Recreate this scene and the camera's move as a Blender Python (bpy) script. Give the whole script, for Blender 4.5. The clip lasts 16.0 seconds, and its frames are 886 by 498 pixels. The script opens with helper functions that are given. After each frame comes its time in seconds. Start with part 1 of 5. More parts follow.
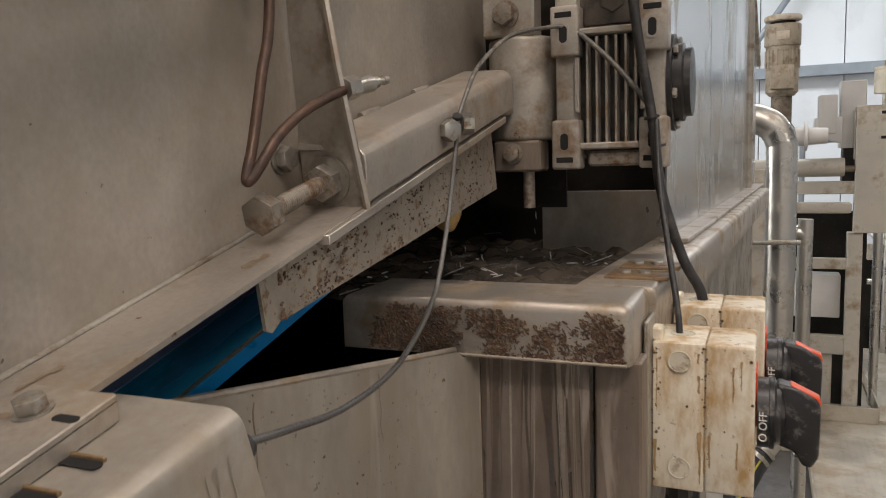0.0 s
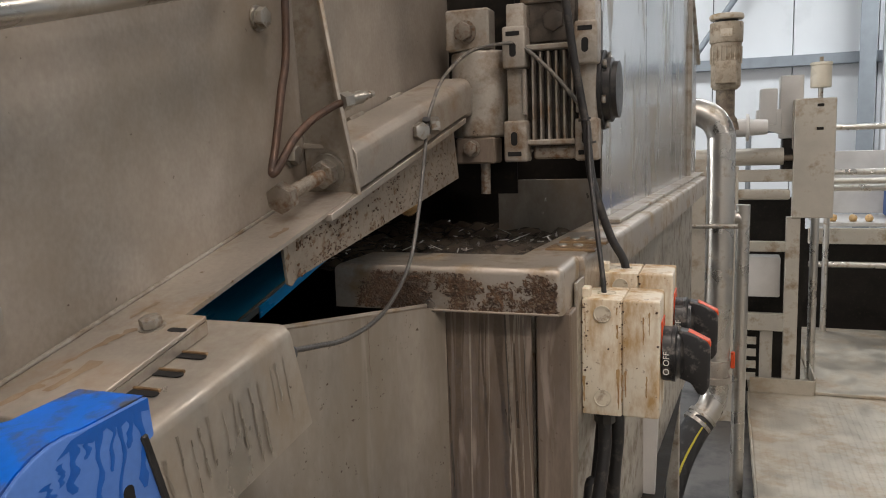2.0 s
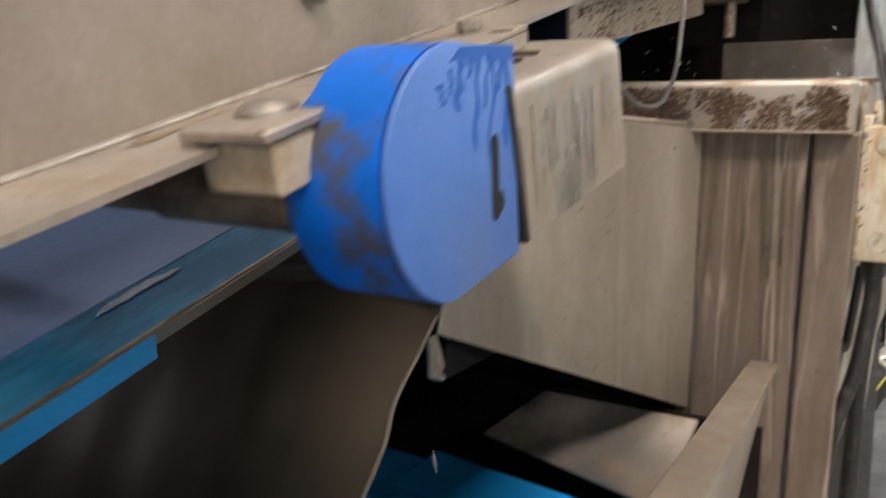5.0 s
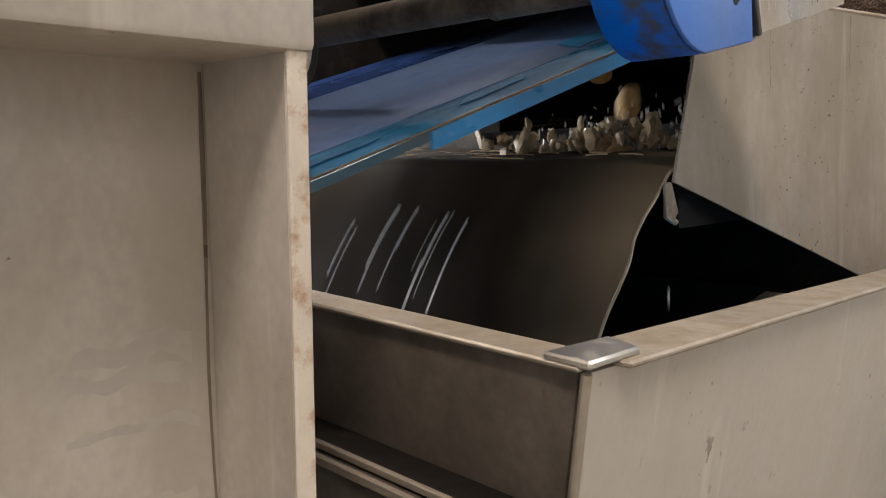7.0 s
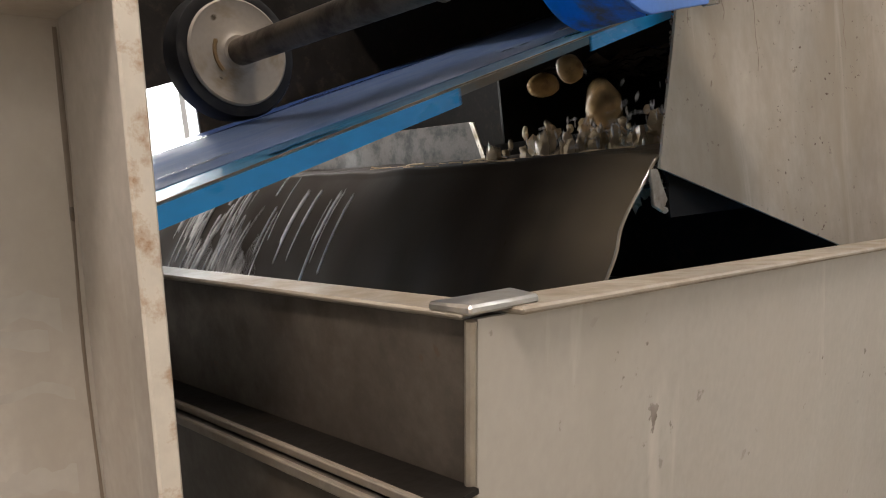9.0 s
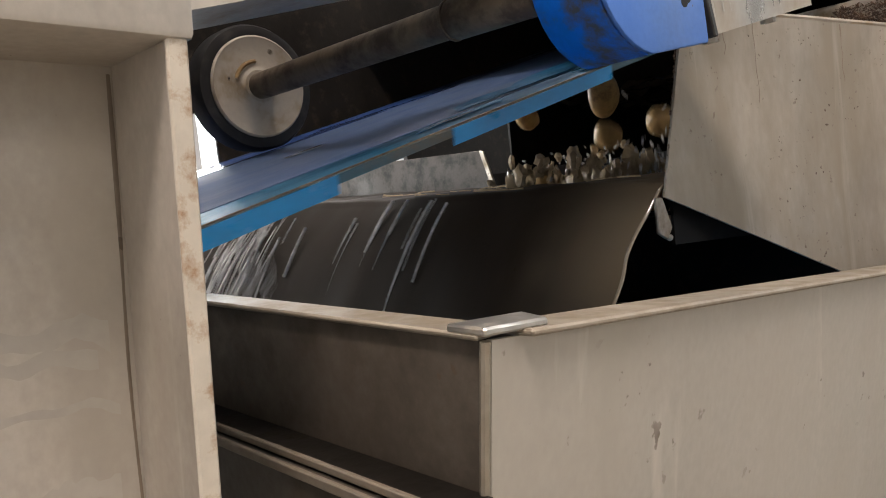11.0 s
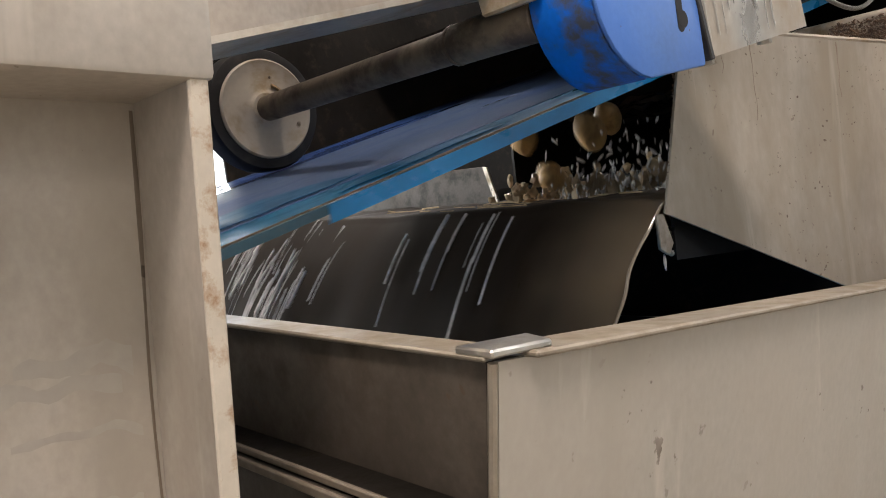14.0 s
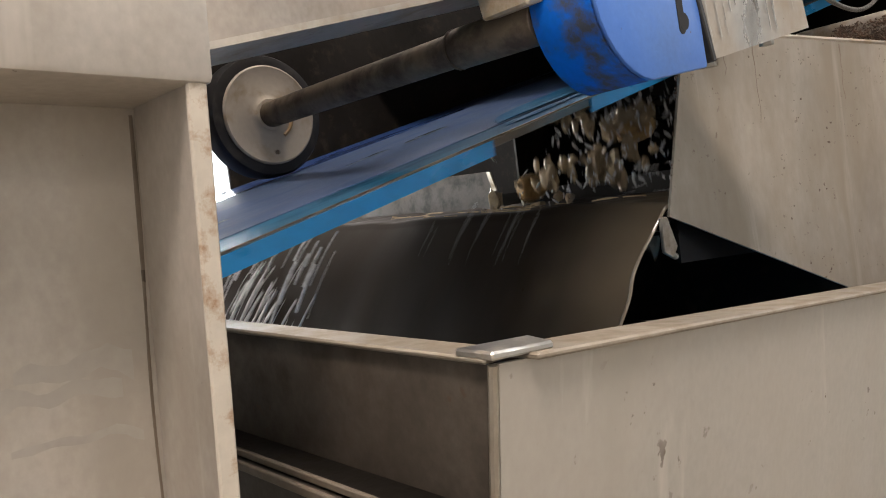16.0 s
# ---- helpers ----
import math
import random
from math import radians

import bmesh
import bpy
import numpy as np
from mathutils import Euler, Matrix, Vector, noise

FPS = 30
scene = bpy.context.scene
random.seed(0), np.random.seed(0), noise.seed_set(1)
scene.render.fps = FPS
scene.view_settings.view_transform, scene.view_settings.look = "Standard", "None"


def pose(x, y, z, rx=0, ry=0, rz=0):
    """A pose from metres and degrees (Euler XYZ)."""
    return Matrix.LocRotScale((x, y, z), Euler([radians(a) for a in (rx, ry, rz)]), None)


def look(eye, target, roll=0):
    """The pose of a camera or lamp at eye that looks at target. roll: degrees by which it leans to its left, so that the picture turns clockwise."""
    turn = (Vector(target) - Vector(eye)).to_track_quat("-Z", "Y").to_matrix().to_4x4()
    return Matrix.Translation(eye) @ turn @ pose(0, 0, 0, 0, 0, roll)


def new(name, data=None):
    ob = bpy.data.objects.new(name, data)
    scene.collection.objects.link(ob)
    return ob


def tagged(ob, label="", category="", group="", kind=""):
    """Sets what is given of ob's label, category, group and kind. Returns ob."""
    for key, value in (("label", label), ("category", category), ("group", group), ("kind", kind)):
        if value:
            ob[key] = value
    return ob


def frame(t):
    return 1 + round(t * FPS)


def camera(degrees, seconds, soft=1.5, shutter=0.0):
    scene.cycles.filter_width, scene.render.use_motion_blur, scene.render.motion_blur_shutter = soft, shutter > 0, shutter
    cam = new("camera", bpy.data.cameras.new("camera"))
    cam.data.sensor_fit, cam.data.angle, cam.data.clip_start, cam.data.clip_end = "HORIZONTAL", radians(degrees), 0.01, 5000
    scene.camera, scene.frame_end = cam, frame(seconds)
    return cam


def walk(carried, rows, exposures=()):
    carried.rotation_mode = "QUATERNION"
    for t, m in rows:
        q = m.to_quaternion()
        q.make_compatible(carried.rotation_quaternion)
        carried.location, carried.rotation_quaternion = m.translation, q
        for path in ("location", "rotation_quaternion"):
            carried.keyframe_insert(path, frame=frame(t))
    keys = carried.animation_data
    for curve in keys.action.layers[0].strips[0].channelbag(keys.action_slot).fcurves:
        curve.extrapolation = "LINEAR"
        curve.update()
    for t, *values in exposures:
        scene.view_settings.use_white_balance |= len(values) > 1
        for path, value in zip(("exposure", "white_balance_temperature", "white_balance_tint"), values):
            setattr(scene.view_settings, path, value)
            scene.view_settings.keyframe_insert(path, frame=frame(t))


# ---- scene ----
cam = camera(60.1, 16.0, 1.0, 0.4)
PATH = [
    (0, (0.117, -0.701, 1.203), (-0.66, 1.126, 0.956), -1.9),
    (0.5, (0.152, -0.762, 1.197), (-0.619, 1.066, 0.939), -1.9),
    (1, (0.173, -0.855, 1.203), (-0.561, 0.986, 0.935), -2.0),
    (1.5, (0.188, -0.888, 1.218), (-0.513, 0.964, 0.94), -1.9),
    (2, (0.184, -0.89, 1.214), (-0.504, 0.967, 0.934), -1.9),
    (2.5, (0.131, -0.877, 1.178), (-0.556, 0.984, 0.921), -1.7),
    (3, (0.089, -0.871, 1.17), (-0.59, 0.996, 0.936), -1.0),
    (3.5, (0.088, -0.869, 1.161), (-0.593, 0.998, 0.934), -0.3),
    (4, (0.071, -0.888, 1.114), (-0.639, 0.966, 0.871), -0.3),
    (4.5, (0.051, -0.892, 1.076), (-0.787, 0.893, 0.74), -0.2),
    (5, (0.042, -0.917, 1.044), (-0.95, 0.775, 0.651), -0.6),
    (5.2, (0.03, -0.939, 1.014), (-1.047, 0.688, 0.572), -1.1),
    (7.3, (0.125, -1.098, 0.901), (-1.294, 0.285, 0.628), -3.2),
    (7.5, (0.137, -1.089, 0.898), (-1.282, 0.3, 0.653), -3.6),
    (8, (0.142, -1.051, 0.87), (-1.282, 0.338, 0.665), -4.9),
    (8.5, (0.135, -1.039, 0.861), (-1.328, 0.307, 0.647), -5.9),
    (9, (0.133, -1.041, 0.864), (-1.348, 0.287, 0.659), -6.3),
    (11.5, (0.154, -1.065, 0.869), (-1.34, 0.258, 0.741), -6.3),
    (12, (0.156, -1.068, 0.871), (-1.338, 0.257, 0.746), -6.4),
    (12.5, (0.155, -1.066, 0.87), (-1.339, 0.258, 0.755), -6.5),
    (13, (0.153, -1.065, 0.87), (-1.342, 0.259, 0.756), -6.7),
    (13.5, (0.155, -1.067, 0.871), (-1.341, 0.256, 0.764), -6.8),
    (14, (0.159, -1.07, 0.874), (-1.341, 0.248, 0.77), -6.8),
    (14.5, (0.162, -1.072, 0.874), (-1.341, 0.243, 0.778), -6.9),
    (15, (0.16, -1.072, 0.874), (-1.344, 0.242, 0.78), -7.0),
    (15.5, (0.156, -1.068, 0.872), (-1.354, 0.241, 0.783), -7.2),
    (16, (0.16, -1.068, 0.872), (-1.35, 0.242, 0.786), -7.2),
]
walk(cam, [(t, look(eye, target, roll)) for t, eye, target, roll in PATH],
     [(0, -0.55), (3.5, -0.68), (4.5, -0.14), (5.2, 0.2), (7.3, 0.24), (16, 0.33)])


# ---- world, lamps, exposure ----
scene.view_settings.exposure = 0.0
world = bpy.data.worlds.new("world")
scene.world = world
world.use_nodes = True
world.node_tree.nodes["Background"].inputs[0].default_value = (0.9, 0.95, 1.0, 1)
world.node_tree.nodes["Background"].inputs[1].default_value = 0.12


def area_lamp(x, y, z, sx, sy, watts, tint=(1.0, 0.93, 0.84)):
    d = bpy.data.lights.new("area_lamp", "AREA")
    d.shape, d.size, d.size_y, d.energy, d.color = "RECTANGLE", sx, sy, watts, tint
    ob = new("area_lamp", d)
    ob.matrix_world = pose(x, y, z)
    return ob


CEIL = 4.2
WARM = (1.0, 0.862, 0.775)
area_lamp(1.4, -2.3, CEIL - 0.1, 0.9, 0.5, 136, WARM)
area_lamp(6.3, -3.0, CEIL - 0.1, 2.4, 0.8, 130, (1.0, 0.9, 0.82))
area_lamp(0.2, -0.6, CEIL - 0.1, 1.2, 0.5, 45, WARM)
area_lamp(-2.6, 0.9, CEIL - 0.1, 1.6, 0.8, 150, WARM)
area_lamp(2.4, 1.6, CEIL - 0.1, 0.5, 1.6, 60, (1.0, 0.92, 0.84))
area_lamp(0.8, 4.9, CEIL - 0.1, 1.6, 0.5, 75, (0.97, 0.97, 1.0))
for wy, watts in ((2.25, 190), (-4.05, 250)):
    area_lamp(-7.2, wy, 1.6, 2.0, 2.4, watts, (0.98, 0.97, 0.95)).matrix_world = pose(-7.2, wy, 1.6, 0, -90, 0)
area_lamp(3.0, 8.3, CEIL - 0.1, 2.2, 0.8, 215, (0.93, 0.97, 1.0))
area_lamp(-1.5, 8.3, CEIL - 0.1, 2.2, 0.8, 180, (0.93, 0.97, 1.0))


# ---- materials ----
def mat(name, base, rough=0.5, metal=0.0, spots=None, spot_amount=0.0, spot_scale=18.0, stretch=(1, 1, 1), vary=0.12, bump=0.15,
        grain=220.0, coarse=9.0, spec=0.5, spot_sharp=0.08, coat=0.0, specks=0.0, speck_scale=150.0, speck=(0.09, 0.06, 0.04),
        runs=0.0, run=(0.16, 0.13, 0.1), run_scale=(130, 130, 2.2)):
    """A surface with a base colour that varies at two scales, fine relief, and stains of a second colour with a shape of their own."""
    m = bpy.data.materials.new(name)
    m.use_nodes = True
    nt = m.node_tree
    N, L = nt.nodes, nt.links
    bsdf = N["Principled BSDF"]
    tc = N.new("ShaderNodeTexCoord")
    mp = N.new("ShaderNodeMapping")
    mp.inputs["Scale"].default_value = stretch
    L.new(tc.outputs["Object"], mp.inputs["Vector"])
    fine, wide = N.new("ShaderNodeTexNoise"), N.new("ShaderNodeTexNoise")
    for n, s, d in ((fine, grain, 3), (wide, coarse, 5)):
        n.inputs["Scale"].default_value, n.inputs["Detail"].default_value = s, d
        L.new(mp.outputs["Vector"], n.inputs["Vector"])
    add = N.new("ShaderNodeMath")
    add.operation = "MULTIPLY_ADD"
    add.inputs[1].default_value = 0.3
    L.new(fine.outputs["Fac"], add.inputs[0])
    L.new(wide.outputs["Fac"], add.inputs[2])
    ramp = N.new("ShaderNodeValToRGB")
    lo, hi = 1 - vary * 1.6, 1 + vary
    ramp.color_ramp.elements[0].position, ramp.color_ramp.elements[1].position = 0.4, 0.9
    ramp.color_ramp.elements[0].color = (*[min(1, c * lo) for c in base], 1)
    ramp.color_ramp.elements[1].color = (*[min(1, c * hi) for c in base], 1)
    L.new(add.outputs[0], ramp.inputs["Fac"])
    colour = ramp.outputs["Color"]
    rv = N.new("ShaderNodeMapRange")
    rv.inputs["From Min"].default_value, rv.inputs["From Max"].default_value = 0.3, 0.7
    rv.inputs["To Min"].default_value, rv.inputs["To Max"].default_value = max(0.03, rough - 0.1), min(1, rough + 0.12)
    L.new(wide.outputs["Fac"], rv.inputs["Value"])
    roughness = rv.outputs[0]
    bsdf.inputs["Metallic"].default_value = metal
    if spots:
        sp = N.new("ShaderNodeTexNoise")
        sp.inputs["Scale"].default_value, sp.inputs["Detail"].default_value, sp.inputs["Roughness"].default_value = spot_scale, 8, 0.65
        L.new(mp.outputs["Vector"], sp.inputs["Vector"])
        mr = N.new("ShaderNodeMapRange")
        mid = 0.66 - 0.3 * spot_amount
        mr.inputs["From Min"].default_value, mr.inputs["From Max"].default_value = mid - spot_sharp, mid + spot_sharp
        L.new(sp.outputs["Fac"], mr.inputs["Value"])
        mix = N.new("ShaderNodeMix")
        mix.data_type = "RGBA"
        L.new(mr.outputs[0], mix.inputs["Factor"])
        L.new(colour, mix.inputs["A"])
        mix.inputs["B"].default_value = (*spots, 1)
        colour = mix.outputs["Result"]
        m2 = N.new("ShaderNodeMix")
        L.new(mr.outputs[0], m2.inputs["Factor"])
        L.new(roughness, m2.inputs["A"])
        m2.inputs["B"].default_value = 0.65
        roughness = m2.outputs["Result"]
        if metal > 0:
            m3 = N.new("ShaderNodeMix")
            L.new(mr.outputs[0], m3.inputs["Factor"])
            m3.inputs["A"].default_value, m3.inputs["B"].default_value = metal, metal * 0.3
            L.new(m3.outputs["Result"], bsdf.inputs["Metallic"])
    if runs:
        rm = N.new("ShaderNodeMapping")
        rm.inputs["Scale"].default_value = run_scale
        L.new(tc.outputs["Object"], rm.inputs["Vector"])
        for tint, off, sharp, seed in ((run, 0.0, 0.09, 0.0), (tuple(min(1, q * 1.25) for q in base), 0.06, 0.05, 40.0)):
            rn = N.new("ShaderNodeTexNoise")
            rn.inputs["Scale"].default_value, rn.inputs["Detail"].default_value, rn.inputs["Distortion"].default_value = 1.0, 5, 0.5
            shift = N.new("ShaderNodeVectorMath")
            shift.inputs[1].default_value = (seed, seed, seed)
            L.new(rm.outputs["Vector"], shift.inputs[0])
            L.new(shift.outputs[0], rn.inputs["Vector"])
            rr = N.new("ShaderNodeMapRange")
            cut = 0.68 - 0.22 * runs + off
            rr.inputs["From Min"].default_value, rr.inputs["From Max"].default_value = cut - sharp, cut + sharp
            L.new(rn.outputs["Fac"], rr.inputs["Value"])
            rx = N.new("ShaderNodeMix")
            rx.data_type = "RGBA"
            L.new(rr.outputs[0], rx.inputs["Factor"])
            L.new(colour, rx.inputs["A"])
            rx.inputs["B"].default_value = (*tint, 1)
            colour = rx.outputs["Result"]
    if specks:
        sk = N.new("ShaderNodeTexNoise")
        sk.inputs["Scale"].default_value, sk.inputs["Detail"].default_value = speck_scale, 6
        L.new(tc.outputs["Object"], sk.inputs["Vector"])
        sr = N.new("ShaderNodeMapRange")
        sr.inputs["From Min"].default_value, sr.inputs["From Max"].default_value = 0.76 - 0.12 * specks, 0.8 - 0.12 * specks
        L.new(sk.outputs["Fac"], sr.inputs["Value"])
        patch = N.new("ShaderNodeTexNoise")
        patch.inputs["Scale"].default_value, patch.inputs["Detail"].default_value = speck_scale * 0.11, 4
        L.new(tc.outputs["Object"], patch.inputs["Vector"])
        pm = N.new("ShaderNodeMapRange")
        pm.inputs["From Min"].default_value, pm.inputs["From Max"].default_value = 0.5, 0.62
        L.new(patch.outputs["Fac"], pm.inputs["Value"])
        both = N.new("ShaderNodeMath")
        both.operation = "MULTIPLY"
        L.new(sr.outputs[0], both.inputs[0])
        L.new(pm.outputs[0], both.inputs[1])
        mk = N.new("ShaderNodeMix")
        mk.data_type = "RGBA"
        L.new(both.outputs[0], mk.inputs["Factor"])
        L.new(colour, mk.inputs["A"])
        mk.inputs["B"].default_value = (*speck, 1)
        colour = mk.outputs["Result"]
    L.new(colour, bsdf.inputs["Base Color"])
    L.new(roughness, bsdf.inputs["Roughness"])
    bsdf.inputs["Specular IOR Level"].default_value = spec
    bsdf.inputs["Coat Weight"].default_value = coat
    bp = N.new("ShaderNodeBump")
    bp.inputs["Strength"].default_value, bp.inputs["Distance"].default_value = bump, 0.002
    L.new(add.outputs[0], bp.inputs["Height"])
    L.new(bp.outputs["Normal"], bsdf.inputs["Normal"])
    return m


GRIME = (0.13, 0.085, 0.045)
M = {
    "steel": mat("stainless_steel", (0.42, 0.39, 0.34), 0.42, 0.65, GRIME, 0.22, 22, vary=0.16, bump=0.1, spot_sharp=0.12, specks=0.3),
    "plate": mat("stained_side_plate", (0.42, 0.38, 0.335), 0.44, 0.5, (0.25, 0.205, 0.155), 0.38, 5, (1, 1, 0.8), vary=0.24, bump=0.07, spot_sharp=0.2, coarse=8, specks=0.5),
    "flange": mat("soiled_flange", (0.43, 0.39, 0.34), 0.44, 0.6, (0.25, 0.175, 0.1), 0.14, 15, vary=0.18, bump=0.12, spot_sharp=0.13, specks=0.6, speck_scale=90, speck=(0.16, 0.1, 0.05)),
    "streak": mat("water_streaked_steel", (0.335, 0.3, 0.255), 0.44, 0.35, (0.23, 0.195, 0.15), 0.3, 9.0, (1.5, 1.5, 0.6), 0.2, 0.1, spot_sharp=0.18, coarse=8, grain=90, specks=1.0, speck_scale=170, runs=0.32, run=(0.25, 0.215, 0.17), run_scale=(30, 30, 1.6)),
    "panel": mat("wiped_grey_panel", (0.44, 0.41, 0.365), 0.44, 0.45, (0.34, 0.305, 0.255), 0.32, 6, (1, 1, 0.7), vary=0.13, bump=0.04, spot_sharp=0.22, coarse=6, specks=0.9, speck_scale=120, runs=0.16, run=(0.37, 0.34, 0.29), run_scale=(22, 22, 1.5)),
    "lip": mat("rust_worn_lip", (0.26, 0.225, 0.178), 0.46, 0.35, (0.19, 0.15, 0.105), 0.34, 40, vary=0.2, bump=0.2, spot_sharp=0.12),
    "smudge": mat("dark_smudge", (0.38, 0.345, 0.3), 0.5, 0.35, (0.4, 0.365, 0.315), 0.5, 60, vary=0.15, bump=0.03, spot_sharp=0.25),
    "drips": mat("brushed_cover", (0.43, 0.4, 0.355), 0.3, 0.7, (0.27, 0.225, 0.17), 0.36, 12, (1, 1, 0.6), vary=0.16, bump=0.04, spot_sharp=0.14, coarse=9, grain=140, specks=0.5),
    "brown": mat("brown_streaked_steel", (0.28, 0.23, 0.188), 0.36, 0.3, (0.15, 0.115, 0.085), 0.4, 3.4, (6, 6, 1.2), 0.2, 0.3, spot_sharp=0.2, coarse=5, grain=60, specks=1.0, speck_scale=150, runs=0.42, run=(0.17, 0.13, 0.095), run_scale=(45, 45, 5)),
    "skirt": mat("mud_spattered_skirt", (0.31, 0.27, 0.222), 0.48, 0.35, (0.16, 0.1, 0.055), 0.24, 95, vary=0.2, bump=0.15, spot_sharp=0.05, coarse=14, specks=1.0, speck_scale=260, speck=(0.11, 0.06, 0.035)),
    "front": mat("dirty_shaded_sheet", (0.125, 0.102, 0.08), 0.5, 0.25, (0.055, 0.043, 0.032), 0.42, 34, vary=0.3, bump=0.12, spot_sharp=0.12, specks=1.0, speck_scale=120),
    "web": mat("smudged_web", (0.44, 0.4, 0.35), 0.48, 0.35, (0.28, 0.235, 0.18), 0.3, 6, (1.2, 1.2, 0.9), vary=0.2, bump=0.05, spot_sharp=0.18, coarse=7, specks=0.3, runs=0.22, run=(0.35, 0.31, 0.26), run_scale=(20, 20, 1.2)),
    "chip": mat("chipped_pale_paint", (0.52, 0.465, 0.385), 0.45, 0.1, (0.27, 0.16, 0.085), 0.14, 110, vary=0.15, bump=0.3, spot_sharp=0.1),
    "stain": mat("brown_flange_stain", (0.31, 0.24, 0.165), 0.42, 0.35, (0.2, 0.135, 0.08), 0.35, 60, vary=0.25, bump=0.1, spot_sharp=0.15),
    "wetrun": mat("damp_run", (0.36, 0.325, 0.275), 0.26, 0.65, vary=0.2, bump=0.03),
    "run": mat("dried_water_run", (0.2, 0.158, 0.12), 0.36, 0.5, vary=0.2, bump=0.03),
    "pale_run": mat("pale_lime_run", (0.34, 0.29, 0.23), 0.6, 0.1, vary=0.25, bump=0.3),
    "mud": mat("dried_mud_flakes", (0.13, 0.075, 0.042), 0.45, 0.0, (0.05, 0.03, 0.02), 0.4, 90, vary=0.35, bump=0.4),
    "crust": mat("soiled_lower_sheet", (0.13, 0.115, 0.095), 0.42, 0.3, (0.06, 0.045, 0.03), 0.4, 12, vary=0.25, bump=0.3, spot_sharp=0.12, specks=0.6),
    "rim": mat("worn_rim", (0.45, 0.405, 0.35), 0.36, 0.7, (0.27, 0.2, 0.12), 0.3, 16, vary=0.12, bump=0.1),
    "bolt": mat("zinc_bolt", (0.42, 0.4, 0.36), 0.38, 0.85, (0.16, 0.1, 0.05), 0.2, 70, vary=0.12, bump=0.15),
    "rustbolt": mat("rusty_bolt", (0.3, 0.27, 0.23), 0.5, 0.6, (0.14, 0.08, 0.04), 0.42, 80, vary=0.15, bump=0.3),
    "copper": mat("tarnished_copper_line", (0.1, 0.06, 0.042), 0.42, 0.5, (0.05, 0.03, 0.022), 0.4, 40, vary=0.25, bump=0.15),
    "cast": mat("painted_casting", (0.37, 0.34, 0.295), 0.46, 0.2, (0.17, 0.11, 0.06), 0.27, 24, vary=0.2, bump=0.25, spot_sharp=0.1, specks=0.8, speck_scale=120),
    "dark": mat("black_dirt_and_shade", (0.014, 0.012, 0.01), 0.45, 0.0, (0.035, 0.028, 0.02), 0.1, 40, vary=0.3, bump=0.6, grain=90, spec=0.18),
    "blue": mat("blue_guard_plastic", (0.002, 0.15, 0.72), 0.4, 0.0, (0.075, 0.085, 0.11), 0.34, 26, (1, 0.8, 1), vary=0.2, bump=0.05, spot_sharp=0.07, spec=0.3),
    "blueface": mat("blue_guard_face", (0.085, 0.205, 0.57), 0.42, 0.0, (0.05, 0.15, 0.5), 0.3, 9, (1, 1, 1), 0.16, 0.04, spot_sharp=0.14, specks=0.4),
    "bluerun": mat("darker_blue_drip", (0.004, 0.1, 0.46), 0.38, vary=0.15, bump=0.05),
    "braid": mat("braided_sheath", (0.15, 0.145, 0.14), 0.35, 0.75, (0.12, 0.115, 0.105), 0.4, 300, vary=0.2, bump=0.5, grain=700),
    "tan": mat("rusty_strap", (0.26, 0.17, 0.085), 0.4, 0.3, (0.13, 0.075, 0.035), 0.4, 60, vary=0.2, bump=0.3, coat=0.3),
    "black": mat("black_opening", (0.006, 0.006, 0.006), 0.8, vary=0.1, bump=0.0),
    "belt": mat("wet_blue_belt", (0.13, 0.2, 0.37), 0.42, 0.0, (0.09, 0.16, 0.36), 0.3, 6, (1, 0.3, 1), 0.25, 0.25, grain=320, coat=0.08, spot_sharp=0.08),
    "film": mat("water_film_gleam", (0.36, 0.42, 0.5), 0.12, 0.0, (0.2, 0.28, 0.4), 0.45, 60, (1, 0.5, 1), vary=0.2, bump=0.3, coat=0.5),
    "borderlight": mat("rubbed_blue_patch", (0.02, 0.17, 0.36), 0.34, 0.0, (0.05, 0.13, 0.26), 0.4, 20, (1, 0.4, 1), 0.2, 0.1, coat=0.1, spec=0.25, spot_sharp=0.12),
    "edgeblue": mat("bright_blue_edge", (0.006, 0.25, 0.6), 0.28, 0.0, (0.02, 0.2, 0.42), 0.25, 14, (1, 0.5, 1), 0.15, 0.1, spot_sharp=0.08),
    "band": mat("deep_blue_band", (0.03, 0.08, 0.28), 0.3, 0.0, (0.02, 0.03, 0.08), 0.3, 8, (1, 0.2, 1), 0.25, 0.2, coat=0.3),
    "border": mat("teal_belt_border", (0.012, 0.19, 0.37), 0.34, 0.0, (0.02, 0.1, 0.2), 0.4, 13, (1, 0.22, 1), 0.2, 0.1, coat=0.1, spec=0.25),
    "edge": mat("worn_belt_edge", (0.035, 0.1, 0.14), 0.35, 0.0, (0.12, 0.1, 0.075), 0.28, 9, (1, 0.5, 1), 0.2, 0.1, spot_sharp=0.08),
    "lowbelt": mat("lower_blue_belt", (0.014, 0.25, 0.66), 0.3, 0.0, (0.02, 0.14, 0.42), 0.3, 9, vary=0.15, bump=0.1),
    "lowedge": mat("lower_belt_border", (0.012, 0.3, 0.75), 0.35, vary=0.1, bump=0.05),
    "rubber": mat("black_rubber", (0.016, 0.016, 0.017), 0.42, 0.0, (0.06, 0.055, 0.05), 0.18, 45, vary=0.2, bump=0.3),
    "hub": mat("off_white_nylon", (0.53, 0.475, 0.39), 0.5, 0.0, (0.36, 0.27, 0.16), 0.28, 22, vary=0.12, bump=0.15),
    "shaft": mat("grimy_shaft", (0.2, 0.16, 0.115), 0.45, 0.3, (0.08, 0.06, 0.045), 0.4, 26, vary=0.25, bump=0.35),
